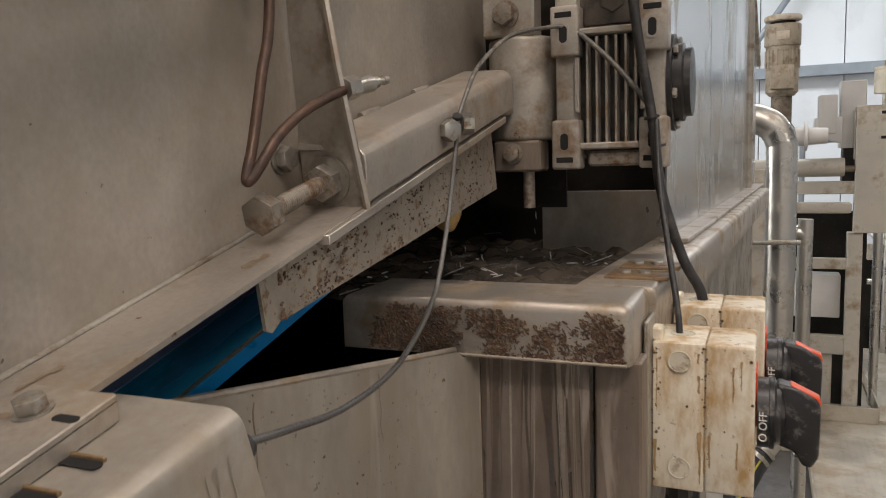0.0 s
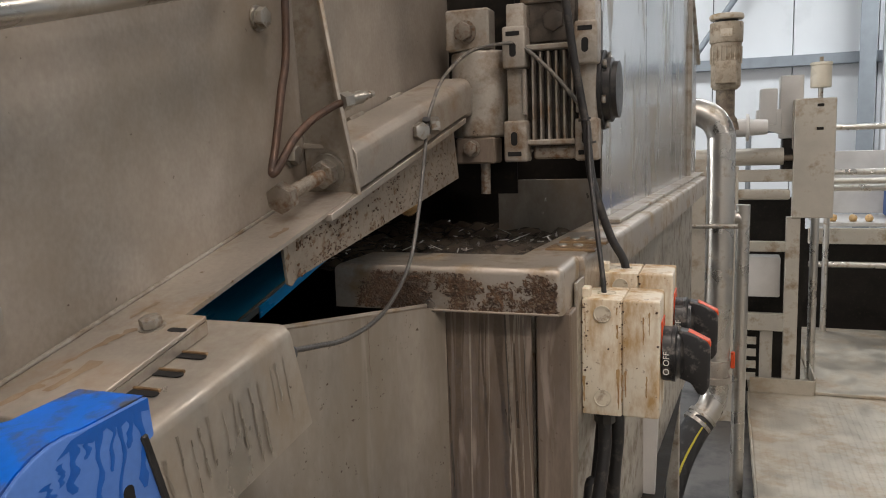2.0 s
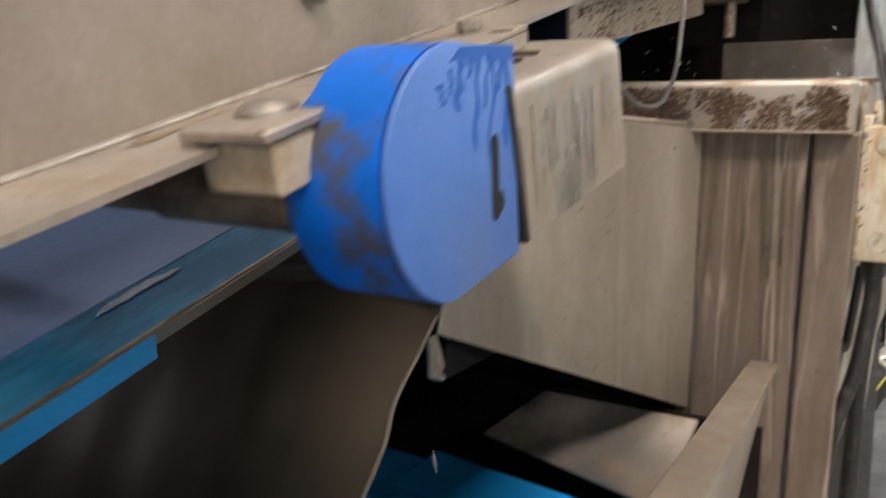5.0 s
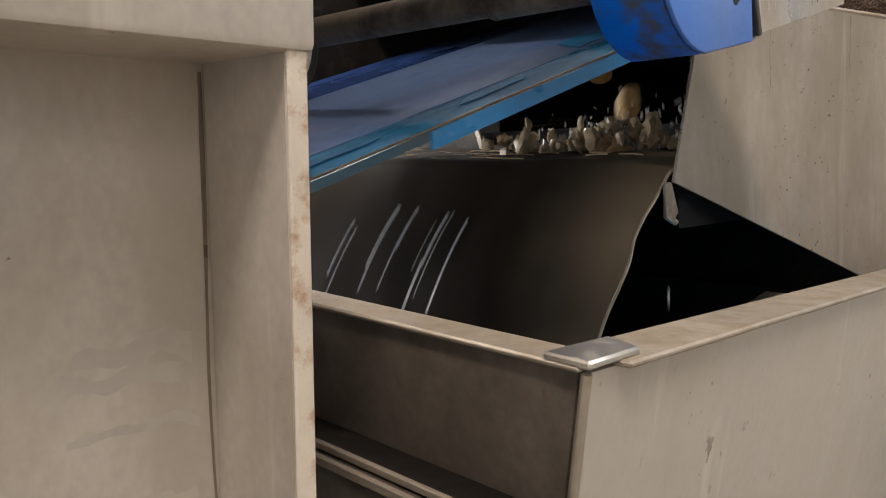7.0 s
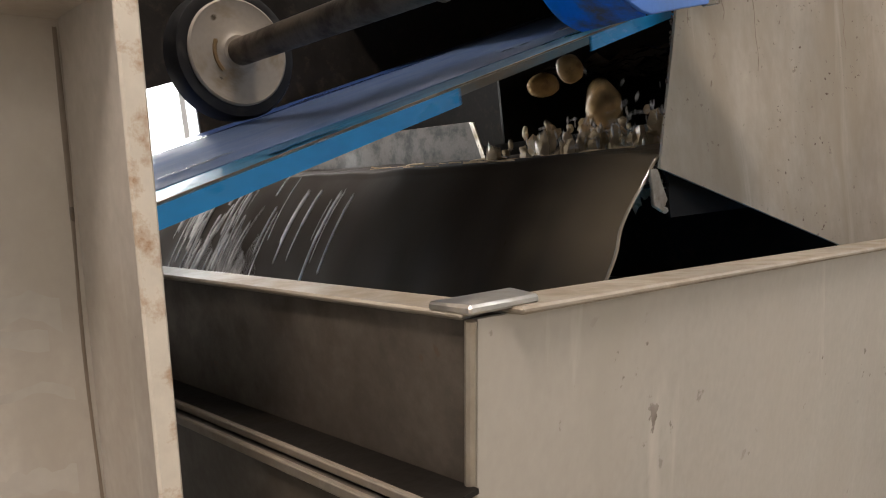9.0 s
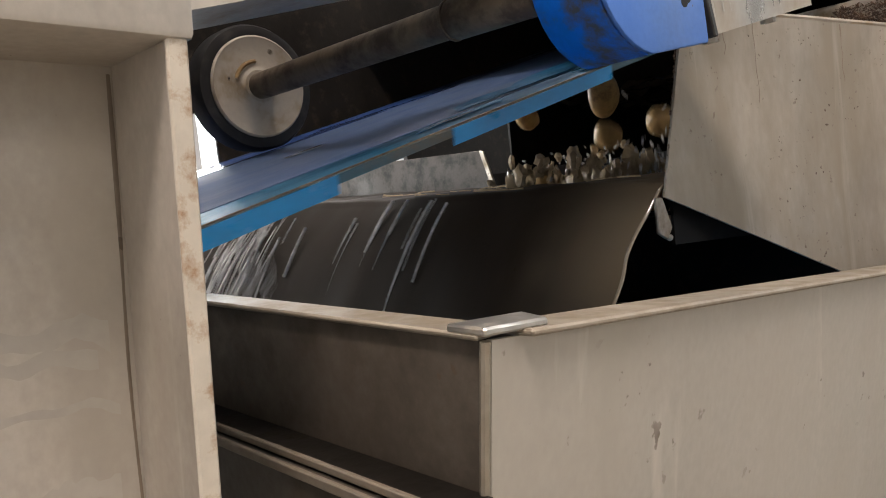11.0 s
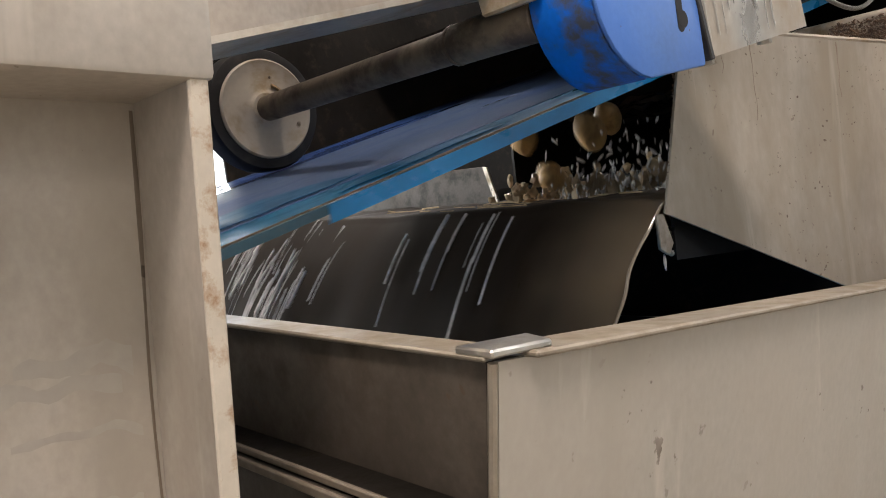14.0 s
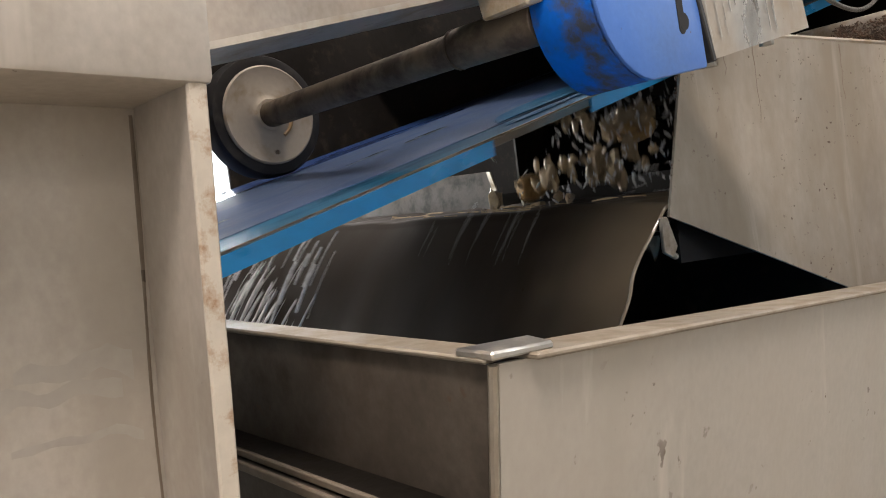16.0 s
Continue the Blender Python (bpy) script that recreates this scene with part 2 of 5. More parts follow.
    "gearbody": mat("dark_casting", (0.09, 0.075, 0.06), 0.55, 0.1, (0.03, 0.025, 0.02), 0.4, 30, vary=0.3, bump=0.3),
    "iso": mat("cream_plastic", (0.76, 0.7, 0.57), 0.36, 0.0, (0.45, 0.29, 0.125), 0.46, 11, (1.5, 1.5, 0.6), 0.07, 0.06, spot_sharp=0.07, coarse=5, specks=1.2, speck_scale=140, speck=(0.15, 0.075, 0.03)),
    "rustrun": mat("brown_rust_stain", (0.45, 0.3, 0.14), 0.5, 0.0, (0.3, 0.16, 0.06), 0.35, 70, vary=0.3, bump=0.2),
    "isospot": mat("cream_knockout", (0.66, 0.61, 0.49), 0.4, 0.0, (0.2, 0.12, 0.06), 0.22, 60, vary=0.1, bump=0.2),
    "knob": mat("black_knob_plastic", (0.022, 0.022, 0.023), 0.35, 0.0, (0.22, 0.2, 0.18), 0.14, 55, vary=0.2, bump=0.2),
    "red": mat("orange_red_plastic", (0.75, 0.09, 0.02), 0.4, vary=0.1, bump=0.05),
    "white": mat("white_lettering", (0.8, 0.79, 0.74), 0.5, vary=0.05, bump=0.02),
    "cable": mat("black_cable", (0.02, 0.02, 0.021), 0.45, 0.0, (0.08, 0.07, 0.06), 0.2, 60, vary=0.2, bump=0.1),
    "greycable": mat("grey_sensor_cable", (0.12, 0.115, 0.105), 0.42, 0.2, (0.24, 0.21, 0.17), 0.3, 90, vary=0.2, bump=0.2),
    "hose": mat("rubber_hose", (0.025, 0.026, 0.028), 0.5, 0.0, (0.09, 0.09, 0.09), 0.15, 30, vary=0.2, bump=0.25),
    "yellow": mat("yellow_stripe", (0.6, 0.52, 0.06), 0.55, vary=0.15, bump=0.1),
    "pipe": mat("brushed_pipe", (0.55, 0.53, 0.49), 0.3, 0.9, (0.33, 0.27, 0.19), 0.1, 18, vary=0.07, bump=0.03),
    "clear": mat("polished_panel", (0.4, 0.395, 0.385), 0.16, 0.92, (0.34, 0.31, 0.26), 0.1, 8, (1, 1.6, 0.45), vary=0.06, bump=0.2, coarse=3.0, grain=6),
    "potato": mat("wet_potato_skin", (0.62, 0.4, 0.17), 0.48, 0.0, (0.28, 0.16, 0.07), 0.22, 45, vary=0.22, bump=0.2, coat=0.0),
    "wallpaint": mat("white_cladding", (0.74, 0.76, 0.78), 0.45, 0.0, (0.6, 0.62, 0.64), 0.2, 0.6, vary=0.05, bump=0.02, coarse=0.8),
    "girder": mat("grey_girder", (0.28, 0.31, 0.34), 0.5, 0.2, vary=0.08, bump=0.05),
    "floor": mat("worn_checker_plate", (0.47, 0.43, 0.36), 0.4, 0.55, (0.34, 0.27, 0.19), 0.36, 4, vary=0.15, bump=0.1),
    "concrete": mat("dark_wet_concrete", (0.11, 0.105, 0.1), 0.5, 0.0, (0.05, 0.05, 0.05), 0.35, 3, vary=0.2, bump=0.3),
    "ceiling": mat("pale_ceiling", (0.6, 0.61, 0.62), 0.6, vary=0.05, bump=0.03),
    "machine": mat("beige_machine_paint", (0.46, 0.43, 0.37), 0.5, 0.25, (0.25, 0.19, 0.12), 0.2, 9, vary=0.1, bump=0.08),
    "motor": mat("dusty_motor_paint", (0.36, 0.31, 0.24), 0.6, 0.1, (0.2, 0.15, 0.1), 0.32, 25, vary=0.15, bump=0.2),
    "lube": mat("cloudy_plastic_cup", (0.62, 0.58, 0.48), 0.3, vary=0.08, bump=0.03),
    "bluebin": mat("blue_crate", (0.05, 0.12, 0.34), 0.5, vary=0.15, bump=0.05),
    "grey": mat("grey_cabinet_paint", (0.55, 0.54, 0.52), 0.45, 0.1, vary=0.08, bump=0.03),
}


def water_mat(name, colour, rough, bump, scale, stretch, trans=0.35, alpha=1.0):
    m = mat(name, colour, rough, 0.0, vary=0.25, bump=bump, grain=scale * 3, coarse=scale, stretch=stretch)
    b = m.node_tree.nodes["Principled BSDF"]
    b.inputs["Transmission Weight"].default_value, b.inputs["IOR"].default_value = trans, 1.33
    b.inputs["Alpha"].default_value = alpha
    return m


M["bead"] = mat("pale_edge_highlight", (0.42, 0.35, 0.26), 0.06, 0.0, vary=0.2, bump=0.1, coat=0.6)


def edge_light_tint(m, tan, x0, x1):
    """Paints light passing through the sheet's free edge: silt colour turns tan there."""
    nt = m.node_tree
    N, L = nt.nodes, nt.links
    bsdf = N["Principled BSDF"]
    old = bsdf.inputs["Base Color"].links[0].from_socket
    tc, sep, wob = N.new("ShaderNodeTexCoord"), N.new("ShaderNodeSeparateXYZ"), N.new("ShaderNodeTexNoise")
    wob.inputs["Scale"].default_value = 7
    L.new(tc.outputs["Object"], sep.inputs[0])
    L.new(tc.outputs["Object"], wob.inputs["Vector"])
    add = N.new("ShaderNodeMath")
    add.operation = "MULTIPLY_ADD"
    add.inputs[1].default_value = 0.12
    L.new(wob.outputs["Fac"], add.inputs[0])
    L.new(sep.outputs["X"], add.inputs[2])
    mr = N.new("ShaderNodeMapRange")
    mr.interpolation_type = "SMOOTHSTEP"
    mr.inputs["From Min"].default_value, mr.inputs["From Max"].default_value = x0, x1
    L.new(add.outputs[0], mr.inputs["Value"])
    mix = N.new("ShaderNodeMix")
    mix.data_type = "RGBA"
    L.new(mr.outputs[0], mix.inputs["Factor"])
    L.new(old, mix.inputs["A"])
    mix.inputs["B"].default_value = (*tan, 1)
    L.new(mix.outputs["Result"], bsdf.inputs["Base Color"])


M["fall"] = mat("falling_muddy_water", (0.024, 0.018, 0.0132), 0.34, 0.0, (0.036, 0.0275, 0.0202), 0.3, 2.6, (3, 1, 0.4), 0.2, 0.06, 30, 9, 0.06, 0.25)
edge_light_tint(M["fall"], (0.24, 0.19, 0.13), 0.0, 0.22)
M["froth"] = water_mat("tan_froth", (0.55, 0.43, 0.28), 0.15, 0.4, 60, (1, 1, 1), 0.1)
M["pool"] = water_mat("muddy_water_surface", (0.12, 0.1, 0.08), 0.08, 0.9, 26, (1, 1, 1), 0.2)
M["spray"] = water_mat("white_water", (0.8, 0.8, 0.79), 0.12, 0.2, 60, (1, 1, 1), 0.1)


M["daylight"] = bpy.data.materials.new("overcast_sky")
M["daylight"].use_nodes = True
M["daylight"].node_tree.nodes["Principled BSDF"].inputs["Emission Color"].default_value = (0.93, 0.97, 1.0, 1)
M["daylight"].node_tree.nodes["Principled BSDF"].inputs["Emission Strength"].default_value = 2.5


# ---- builders ----
def thing(name, at, label, category, group="", kind=""):
    ob = new(name)
    ob.empty_display_size = 0.02
    ob.location = at
    return tagged(ob, label, category, group, kind)


def base_of(ob):
    p = Vector((0, 0, 0))
    while ob:
        p += ob.location
        ob = ob.parent
    return p


def mesh_of(name, bm, material, smooth=35):
    bm.normal_update()
    me = bpy.data.meshes.new(name)
    bm.to_mesh(me)
    bm.free()
    me.materials.append(M[material])
    if smooth:
        me.polygons.foreach_set("use_smooth", [True] * len(me.polygons))
        me.set_sharp_from_angle(angle=radians(smooth))
    return me


def part(name, bm, material, parent, label="", smooth=35):
    """Links a bmesh, built in world metres, as one mesh object under a thing or a part."""
    bmesh.ops.translate(bm, verts=bm.verts, vec=-base_of(parent))
    ob = new(name, mesh_of(name, bm, material, smooth))
    ob.parent = parent
    return tagged(ob, label)


def solid(name, bm, material, at, label, category, group="", kind="", smooth=35):
    """A thing that is one mesh."""
    bmesh.ops.translate(bm, verts=bm.verts, vec=-Vector(at))
    ob = new(name, mesh_of(name, bm, material, smooth))
    ob.location = at
    return tagged(ob, label, category, group, kind)


def bevel(bm, w, seg=2, edges=None):
    if w > 0:
        bmesh.ops.bevel(bm, geom=list(edges or bm.edges), offset=w, segments=seg, profile=0.5, affect="EDGES", clamp_overlap=True)
    return bm


def box(x0, x1, y0, y1, z0, z1, w=0.0, seg=2, m=None):
    bm = bmesh.new()
    bmesh.ops.create_cube(bm, size=1)
    for v in bm.verts:
        v.co = Vector(((x0 + x1) / 2 + v.co.x * (x1 - x0), (y0 + y1) / 2 + v.co.y * (y1 - y0), (z0 + z1) / 2 + v.co.z * (z1 - z0)))
    bevel(bm, w, seg)
    if m:
        bmesh.ops.transform(bm, matrix=m, verts=bm.verts)
    return bm


def slab(points, vec, w=0.0, seg=2):
    """A flat outline, pushed along vec to a solid."""
    bm = bmesh.new()
    f = bm.faces.new([bm.verts.new(p) for p in points])
    ext = bmesh.ops.extrude_face_region(bm, geom=[f])
    bmesh.ops.translate(bm, vec=vec, verts=[e for e in ext["geom"] if isinstance(e, bmesh.types.BMVert)])
    bmesh.ops.recalc_face_normals(bm, faces=bm.faces)
    return bevel(bm, w, seg)


def rod(a, b, r0, r1=None, n=20, w=0.0, seg=2):
    a, b = Vector(a), Vector(b)
    bm = bmesh.new()
    bmesh.ops.create_cone(bm, cap_ends=True, segments=n, radius1=r0, radius2=r0 if r1 is None else r1, depth=(b - a).length)
    if w > 0:
        caps = [f for f in bm.faces if len(f.verts) == n]
        bevel(bm, w, seg, {e for f in caps for e in f.edges})
    bmesh.ops.transform(bm, matrix=Matrix.Translation((a + b) / 2) @ (b - a).to_track_quat("Z", "Y").to_matrix().to_4x4(), verts=bm.verts)
    return bm


def lathe(a, axis, profile, n=28):
    """Turned solid: profile of (distance along axis, radius), from point a."""
    bm = bmesh.new()
    turn = Vector(axis).to_track_quat("Z", "Y").to_matrix()
    rings = []
    for d, r in profile:
        rings.append([bm.verts.new(Vector(a) + turn @ Vector((r * math.cos(i * math.tau / n), r * math.sin(i * math.tau / n), d))) for i in range(n)])
    for p, q in zip(rings, rings[1:]):
        for i in range(n):
            bm.faces.new((p[i], p[(i + 1) % n], q[(i + 1) % n], q[i]))
    bm.faces.new(rings[0][::-1])
    bm.faces.new(rings[-1])
    bmesh.ops.recalc_face_normals(bm, faces=bm.faces)
    return bm


def spline(pts, steps=10):
    """A smooth line through points."""
    p = [Vector(q) for q in pts]
    p = [2 * p[0] - p[1]] + p + [2 * p[-1] - p[-2]]
    out = []
    for i in range(1, len(p) - 2):
        for k in range(steps):
            t = k / steps
            a, b, c, d = p[i - 1 : i + 3]
            out.append(0.5 * (2 * b + (c - a) * t + (2 * a - 5 * b + 4 * c - d) * t * t + (3 * b - a - 3 * c + d) * t**3))
    return out + [p[-2]]


def tube(pts, r, n=12, steps=10, smooth=True):
    line = spline(pts, steps) if smooth else [Vector(q) for q in pts]
    bm = bmesh.new()
    rings, side = [], None
    for i, p in enumerate(line):
        d = (line[min(i + 1, len(line) - 1)] - line[max(i - 1, 0)]).normalized()
        if side is None:
            side = d.orthogonal().normalized()
        side = (side - d * side.dot(d)).normalized()
        up = d.cross(side)
        rings.append([bm.verts.new(p + r * (math.cos(k * math.tau / n) * side + math.sin(k * math.tau / n) * up)) for k in range(n)])
    for p, q in zip(rings, rings[1:]):
        for k in range(n):
            bm.faces.new((p[k], p[(k + 1) % n], q[(k + 1) % n], q[k]))
    bm.faces.new(rings[0][::-1])
    bm.faces.new(rings[-1])
    bmesh.ops.recalc_face_normals(bm, faces=bm.faces)
    return bm


def join(*bms):
    out = bmesh.new()
    for b in bms:
        me = bpy.data.meshes.new("tmp")
        b.to_mesh(me)
        b.free()
        out.from_mesh(me)
        bpy.data.meshes.remove(me)
    return out


def hexhead(at, axis, af, h):
    """A hexagon head with a chamfered crown, across flats af."""
    at, axis = Vector(at), Vector(axis).normalized()
    r = af / math.sqrt(3)
    return rod(at, at + axis * h, r, r, 6, af * 0.06, 2)


def bolt(name, at, axis, af, parent, material="bolt", washer=True, label=""):
    """A bolt head, with a washer under it."""
    axis = Vector(axis).normalized()
    ob = part(name, hexhead(Vector(at) + axis * af * 0.1, axis, af, af * 0.5), material, parent, label, 30)
    if washer:
        part("washer", rod(at, Vector(at) + axis * af * 0.1, af * 0.7, n=24), material, ob)
    return ob


def oval(c, axis, w, h, depth, up=(0, 0, 1)):
    """A long hole's outline with round ends, as a thin solid."""
    c, axis, up = Vector(c), Vector(axis).normalized(), Vector(up).normalized()
    side = axis.cross(up)
    pts = []
    for i in range(16):
        q = i * math.pi / 8 + math.pi / 16
        pts.append(c + side * (w / 2) * math.cos(q) + up * ((h - w) / 2 * (1 if math.sin(q) > 0 else -1) + (w / 2) * math.sin(q)))
    return slab(pts, axis * depth)


def trickle(at, down, across, out, length, width, seed, wander=0.003, steps=12, relief=0.00015):
    """A thin wavy run of dried or wet water on a surface."""
    at, down, across, out = Vector(at), Vector(down).normalized(), Vector(across).normalized(), Vector(out).normalized()
    bm, prev = bmesh.new(), None
    for q in range(steps + 1):
        f = q / steps
        w = width * (0.45 + 0.8 * abs(noise.noise(Vector((seed * 2.3, f * 4, 7))))) * (1.5 - f if f < 0.25 else 1.0)
        if f > 0.8:
            w *= 1.25 - 3.6 * (f - 0.85) if f > 0.85 else 1.25
        c = at + down * length * f + across * wander * noise.noise(Vector((seed * 4.1, f * 3.2, 2)))
        row = [bm.verts.new(c - across * w), bm.verts.new(c + out * min(relief, w * 0.3)), bm.verts.new(c + across * w)]
        if prev:
            bm.faces.new((prev[0], prev[1], row[1], row[0]))
            bm.faces.new((prev[1], prev[2], row[2], row[1]))
        prev = row
    bmesh.ops.recalc_face_normals(bm, faces=bm.faces)
    return bm


# ---- the hall ----
FLOOR = -0.35
solid("floor", box(-7, 8, -6, 10.5, FLOOR - 0.3, FLOOR - 0.1), "concrete", (0, 0, FLOOR - 0.1), "dark wet concrete hall floor", "floor", kind="structure")
solid("ceiling", box(-7, 8, -6, 10.5, CEIL, CEIL + 0.2), "ceiling", (0, 0, CEIL), "pale sheet ceiling of the hall", "ceiling", kind="structure")
WINDOWS = (-4.05, 2.25)
wall_parts, edge_y = [], -6.0
for wy in WINDOWS:
    wall_parts += [box(-7.2, -7, edge_y, wy - 1.35, FLOOR - 0.1, CEIL), box(-7.2, -7, wy - 1.35, wy + 1.35, FLOOR - 0.1, 0.5), box(-7.2, -7, wy - 1.35, wy + 1.35, 2.7, CEIL)]
    edge_y = wy + 1.35
solid("wall_west", join(*wall_parts, box(-7.2, -7, edge_y, 10.5, FLOOR - 0.1, CEIL)), "wallpaint", (-7, 0, FLOOR), "white clad hall wall with two windows, the south one added", "wall", kind="structure")
for n, wy in enumerate(WINDOWS):
    window = thing("window_%d" % (n + 1), (-7.1, wy, 0.5), "wide white-framed window giving daylight, the south one added", "window", kind="structure")
    for y0, y1, z0, z1 in ((-1.345, -1.29, 0.505, 2.695), (1.29, 1.345, 0.505, 2.695), (-1.288, 1.288, 0.505, 0.56), (-1.288, 1.288, 2.64, 2.695), (-0.03, 0.03, 0.562, 2.638)):
        part("window_frame", box(-7.14, -7.06, wy + y0, wy + y1, z0, z1, 0.004, 1), "grey", window)
    solid("backdrop", box(-7.62, -7.6, wy - 2.05, wy + 2.05, -0.2, 3.4), "daylight", (-7.6, wy, 0.5), "bright overcast sky outside the window", "sky", kind="structure")
solid("wall_east", box(8, 8.2, -6, 10.5, FLOOR - 0.1, CEIL), "wallpaint", (8, 0, FLOOR), "white clad hall wall", "wall", kind="structure")
solid("wall_south", box(-7, 8, -6.2, -6, FLOOR - 0.1, CEIL), "wallpaint", (0, -6, FLOOR), "white clad hall wall", "wall", kind="structure")
wall_n = thing("wall_north", (0, 10.5, FLOOR), "white sandwich panel wall with grey steel framing", "wall", kind="structure")
x = -7.0
while x < 8:
    part("panel", box(x + 0.006, x + 0.994, 10.5, 10.62, FLOOR - 0.1, CEIL, 0.004, 1), "wallpaint", wall_n)
    x += 1.0
part("girder", box(-7, 8, 10.34, 10.495, 2.03, 2.17, 0.006, 1), "girder", wall_n, "grey horizontal steel girder")
part("girder", box(-7, 8, 10.34, 10.495, 3.45, 3.6, 0.006, 1), "girder", wall_n, "grey horizontal steel girder")
for px in (1.78, -2.6):
    col = part("column", box(px, px + 0.09, 10.1, 10.33, FLOOR - 0.1, CEIL, 0.004, 1), "girder", wall_n, "grey steel column")
    part("flange", box(px - 0.05, px + 0.14, 10.08, 10.1, FLOOR - 0.1, CEIL, 0.003, 1), "girder", col)
part("downpipe", rod((2.05, 10.2, FLOOR - 0.1), (2.05, 10.2, CEIL), 0.045), "wallpaint", wall_n, "white downpipe")
part("brace", rod((-0.25, 10.3, 2.2), (0.9, 10.3, 3.85), 0.04), "girder", wall_n, "grey diagonal brace")

# walkway of checker plate
walkway = thing("walkway", (1.0, 4, FLOOR), "worn steel walkway of raised checker plate", "walkway", kind="structure")
part("deck", box(0.34, 3.2, -4.5, 5.6, FLOOR - 0.012, FLOOR, 0.002, 1), "floor", walkway)
part("upper_deck", box(0.7, 3.2, 3.95, 5.6, FLOOR + 0.002, FLOOR + 0.02, 0.002, 1), "floor", walkway)
part("kerb", box(0.345, 0.7, 3.93, 3.94, FLOOR, FLOOR + 0.09, 0.002, 1), "floor", walkway, "upright kick plate")
part("kerb", box(0.7, 0.71, 3.95, 5.6, FLOOR, FLOOR + 0.1, 0.002, 1), "floor", walkway, "upright kick plate")
part("kerb", box(0.33, 0.339, -4.5, 3.9, FLOOR - 0.05, FLOOR + 0.012, 0.002, 1), "floor", walkway)
studs = bmesh.new()
for i in range(46):
    for j in range(110):
        cx, cy = 0.37 + i * 0.03, 1.3 + j * 0.03 * 0.9
        if cy > 3.86:
            continue
        a = 0.9 if (i + j) % 2 else -0.9
        d, s = Vector((math.cos(a), math.sin(a), 0)) * 0.011, Vector((-math.sin(a), math.cos(a), 0)) * 0.004
        c = Vector((cx, cy, FLOOR))
        b4 = [studs.verts.new(p) for p in (c - d, c + s, c + d, c - s)]
        top = studs.verts.new(c + Vector((0, 0, 0.0022)))
        for q in range(4):
            studs.faces.new((b4[q], b4[(q + 1) % 4], top))
tagged(part("stud", studs, "floor", walkway, "raised checker studs", 0), kind="stuff")

# ---- inclined conveyor ----
SL = 0.24


def fz(y):
    """Height of the flange's top along the incline."""
    return 1.0788 + SL * (y + 0.454)


def bz(y):
    """Height of the belt's top along the incline."""
    return 0.865 + 0.259 * (y + 0.857)


PX = -0.272
conv = thing("conveyor", (-0.5, -0.5, FLOOR - 0.1), "inclined stainless steel belt conveyor with soiled side plates", "conveyor")
Y0, Y1 = -1.75, 0.42
part("side_plate", slab([(PX, Y0, fz(Y0) - 0.002), (PX, Y1, fz(Y1) - 0.002), (PX, Y1, fz(Y1) + 0.62), (PX, Y0, fz(Y0) + 0.62)], (-0.004, 0, 0)), "plate", conv, "stained grey side plate")
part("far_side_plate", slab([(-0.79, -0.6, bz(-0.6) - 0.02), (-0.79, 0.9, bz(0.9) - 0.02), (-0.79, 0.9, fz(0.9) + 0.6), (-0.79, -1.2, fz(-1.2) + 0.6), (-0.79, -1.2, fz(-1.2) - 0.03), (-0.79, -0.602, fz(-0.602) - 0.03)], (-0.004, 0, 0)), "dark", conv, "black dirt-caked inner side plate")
part("flange", slab([(PX + 0.002, Y0, fz(Y0)), (-0.205, Y0, fz(Y0)), (-0.205, 0.0, fz(0.0)), (PX + 0.002, 0.0, fz(0.0))], (0, 0, -0.004)), "flange", conv, "brown-stained bent flange")
part("weld", tube([(PX + 0.002, Y0, fz(Y0) + 0.001), (PX + 0.002, -0.16, fz(-0.16) + 0.001)], 0.0022, 8, smooth=False), "steel", conv, "bright bend line")
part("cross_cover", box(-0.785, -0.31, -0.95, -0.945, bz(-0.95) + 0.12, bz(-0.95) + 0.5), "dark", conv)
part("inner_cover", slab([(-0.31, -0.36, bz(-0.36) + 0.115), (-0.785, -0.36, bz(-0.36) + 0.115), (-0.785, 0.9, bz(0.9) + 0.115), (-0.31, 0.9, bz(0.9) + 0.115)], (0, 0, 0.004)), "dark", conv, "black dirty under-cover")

# lower skirt plate below the flange
part("skirt", slab([(-0.212, -0.262, fz(-0.262) - 0.004), (-0.212, 0.24, fz(0.24) - 0.004), (-0.212, 0.262, fz(0.262) - 0.096), (-0.214, -0.236, 1.083), (-0.214, -0.246, 1.077), (-0.214, -0.253, 1.08)], (-0.003, 0, 0)), "skirt", conv, "dirt-spattered skirt plate")

rsk, crumbs_s = random.Random(31), []
while len(crumbs_s) < 420:
    yy = -0.236 + 0.44 * rsk.random() ** 2.0
    top, low = fz(yy) - 0.012, 1.084 + 0.149 * (yy + 0.24)
    zz = low + (top - low) * rsk.random()
    if noise.noise(Vector((yy * 30, zz * 34, 6))) < rsk.uniform(-0.15, 0.5) - 0.25:
        continue
    fl = bmesh.new()
    bmesh.ops.create_icosphere(fl, subdivisions=1, radius=1)
    g = min(3.0, rsk.lognormvariate(0, 0.6))
    bmesh.ops.transform(fl, matrix=Matrix.Translation((-0.2118, yy, zz)) @ pose(0, 0, 0, rsk.gauss(30, 40), 0, 0) @ Matrix.Diagonal((0.0004 + 0.0003 * g, 0.0005 + 0.0007 * g, 0.0003 + 0.0003 * g, 1)), verts=fl.verts)
    crumbs_s.append(fl)
tagged(part("dirt_crust", join(*crumbs_s), "mud", conv, "crusted flakes of brown dirt"), kind="stuff")

# channel on the flange
z0c = fz(-0.128)
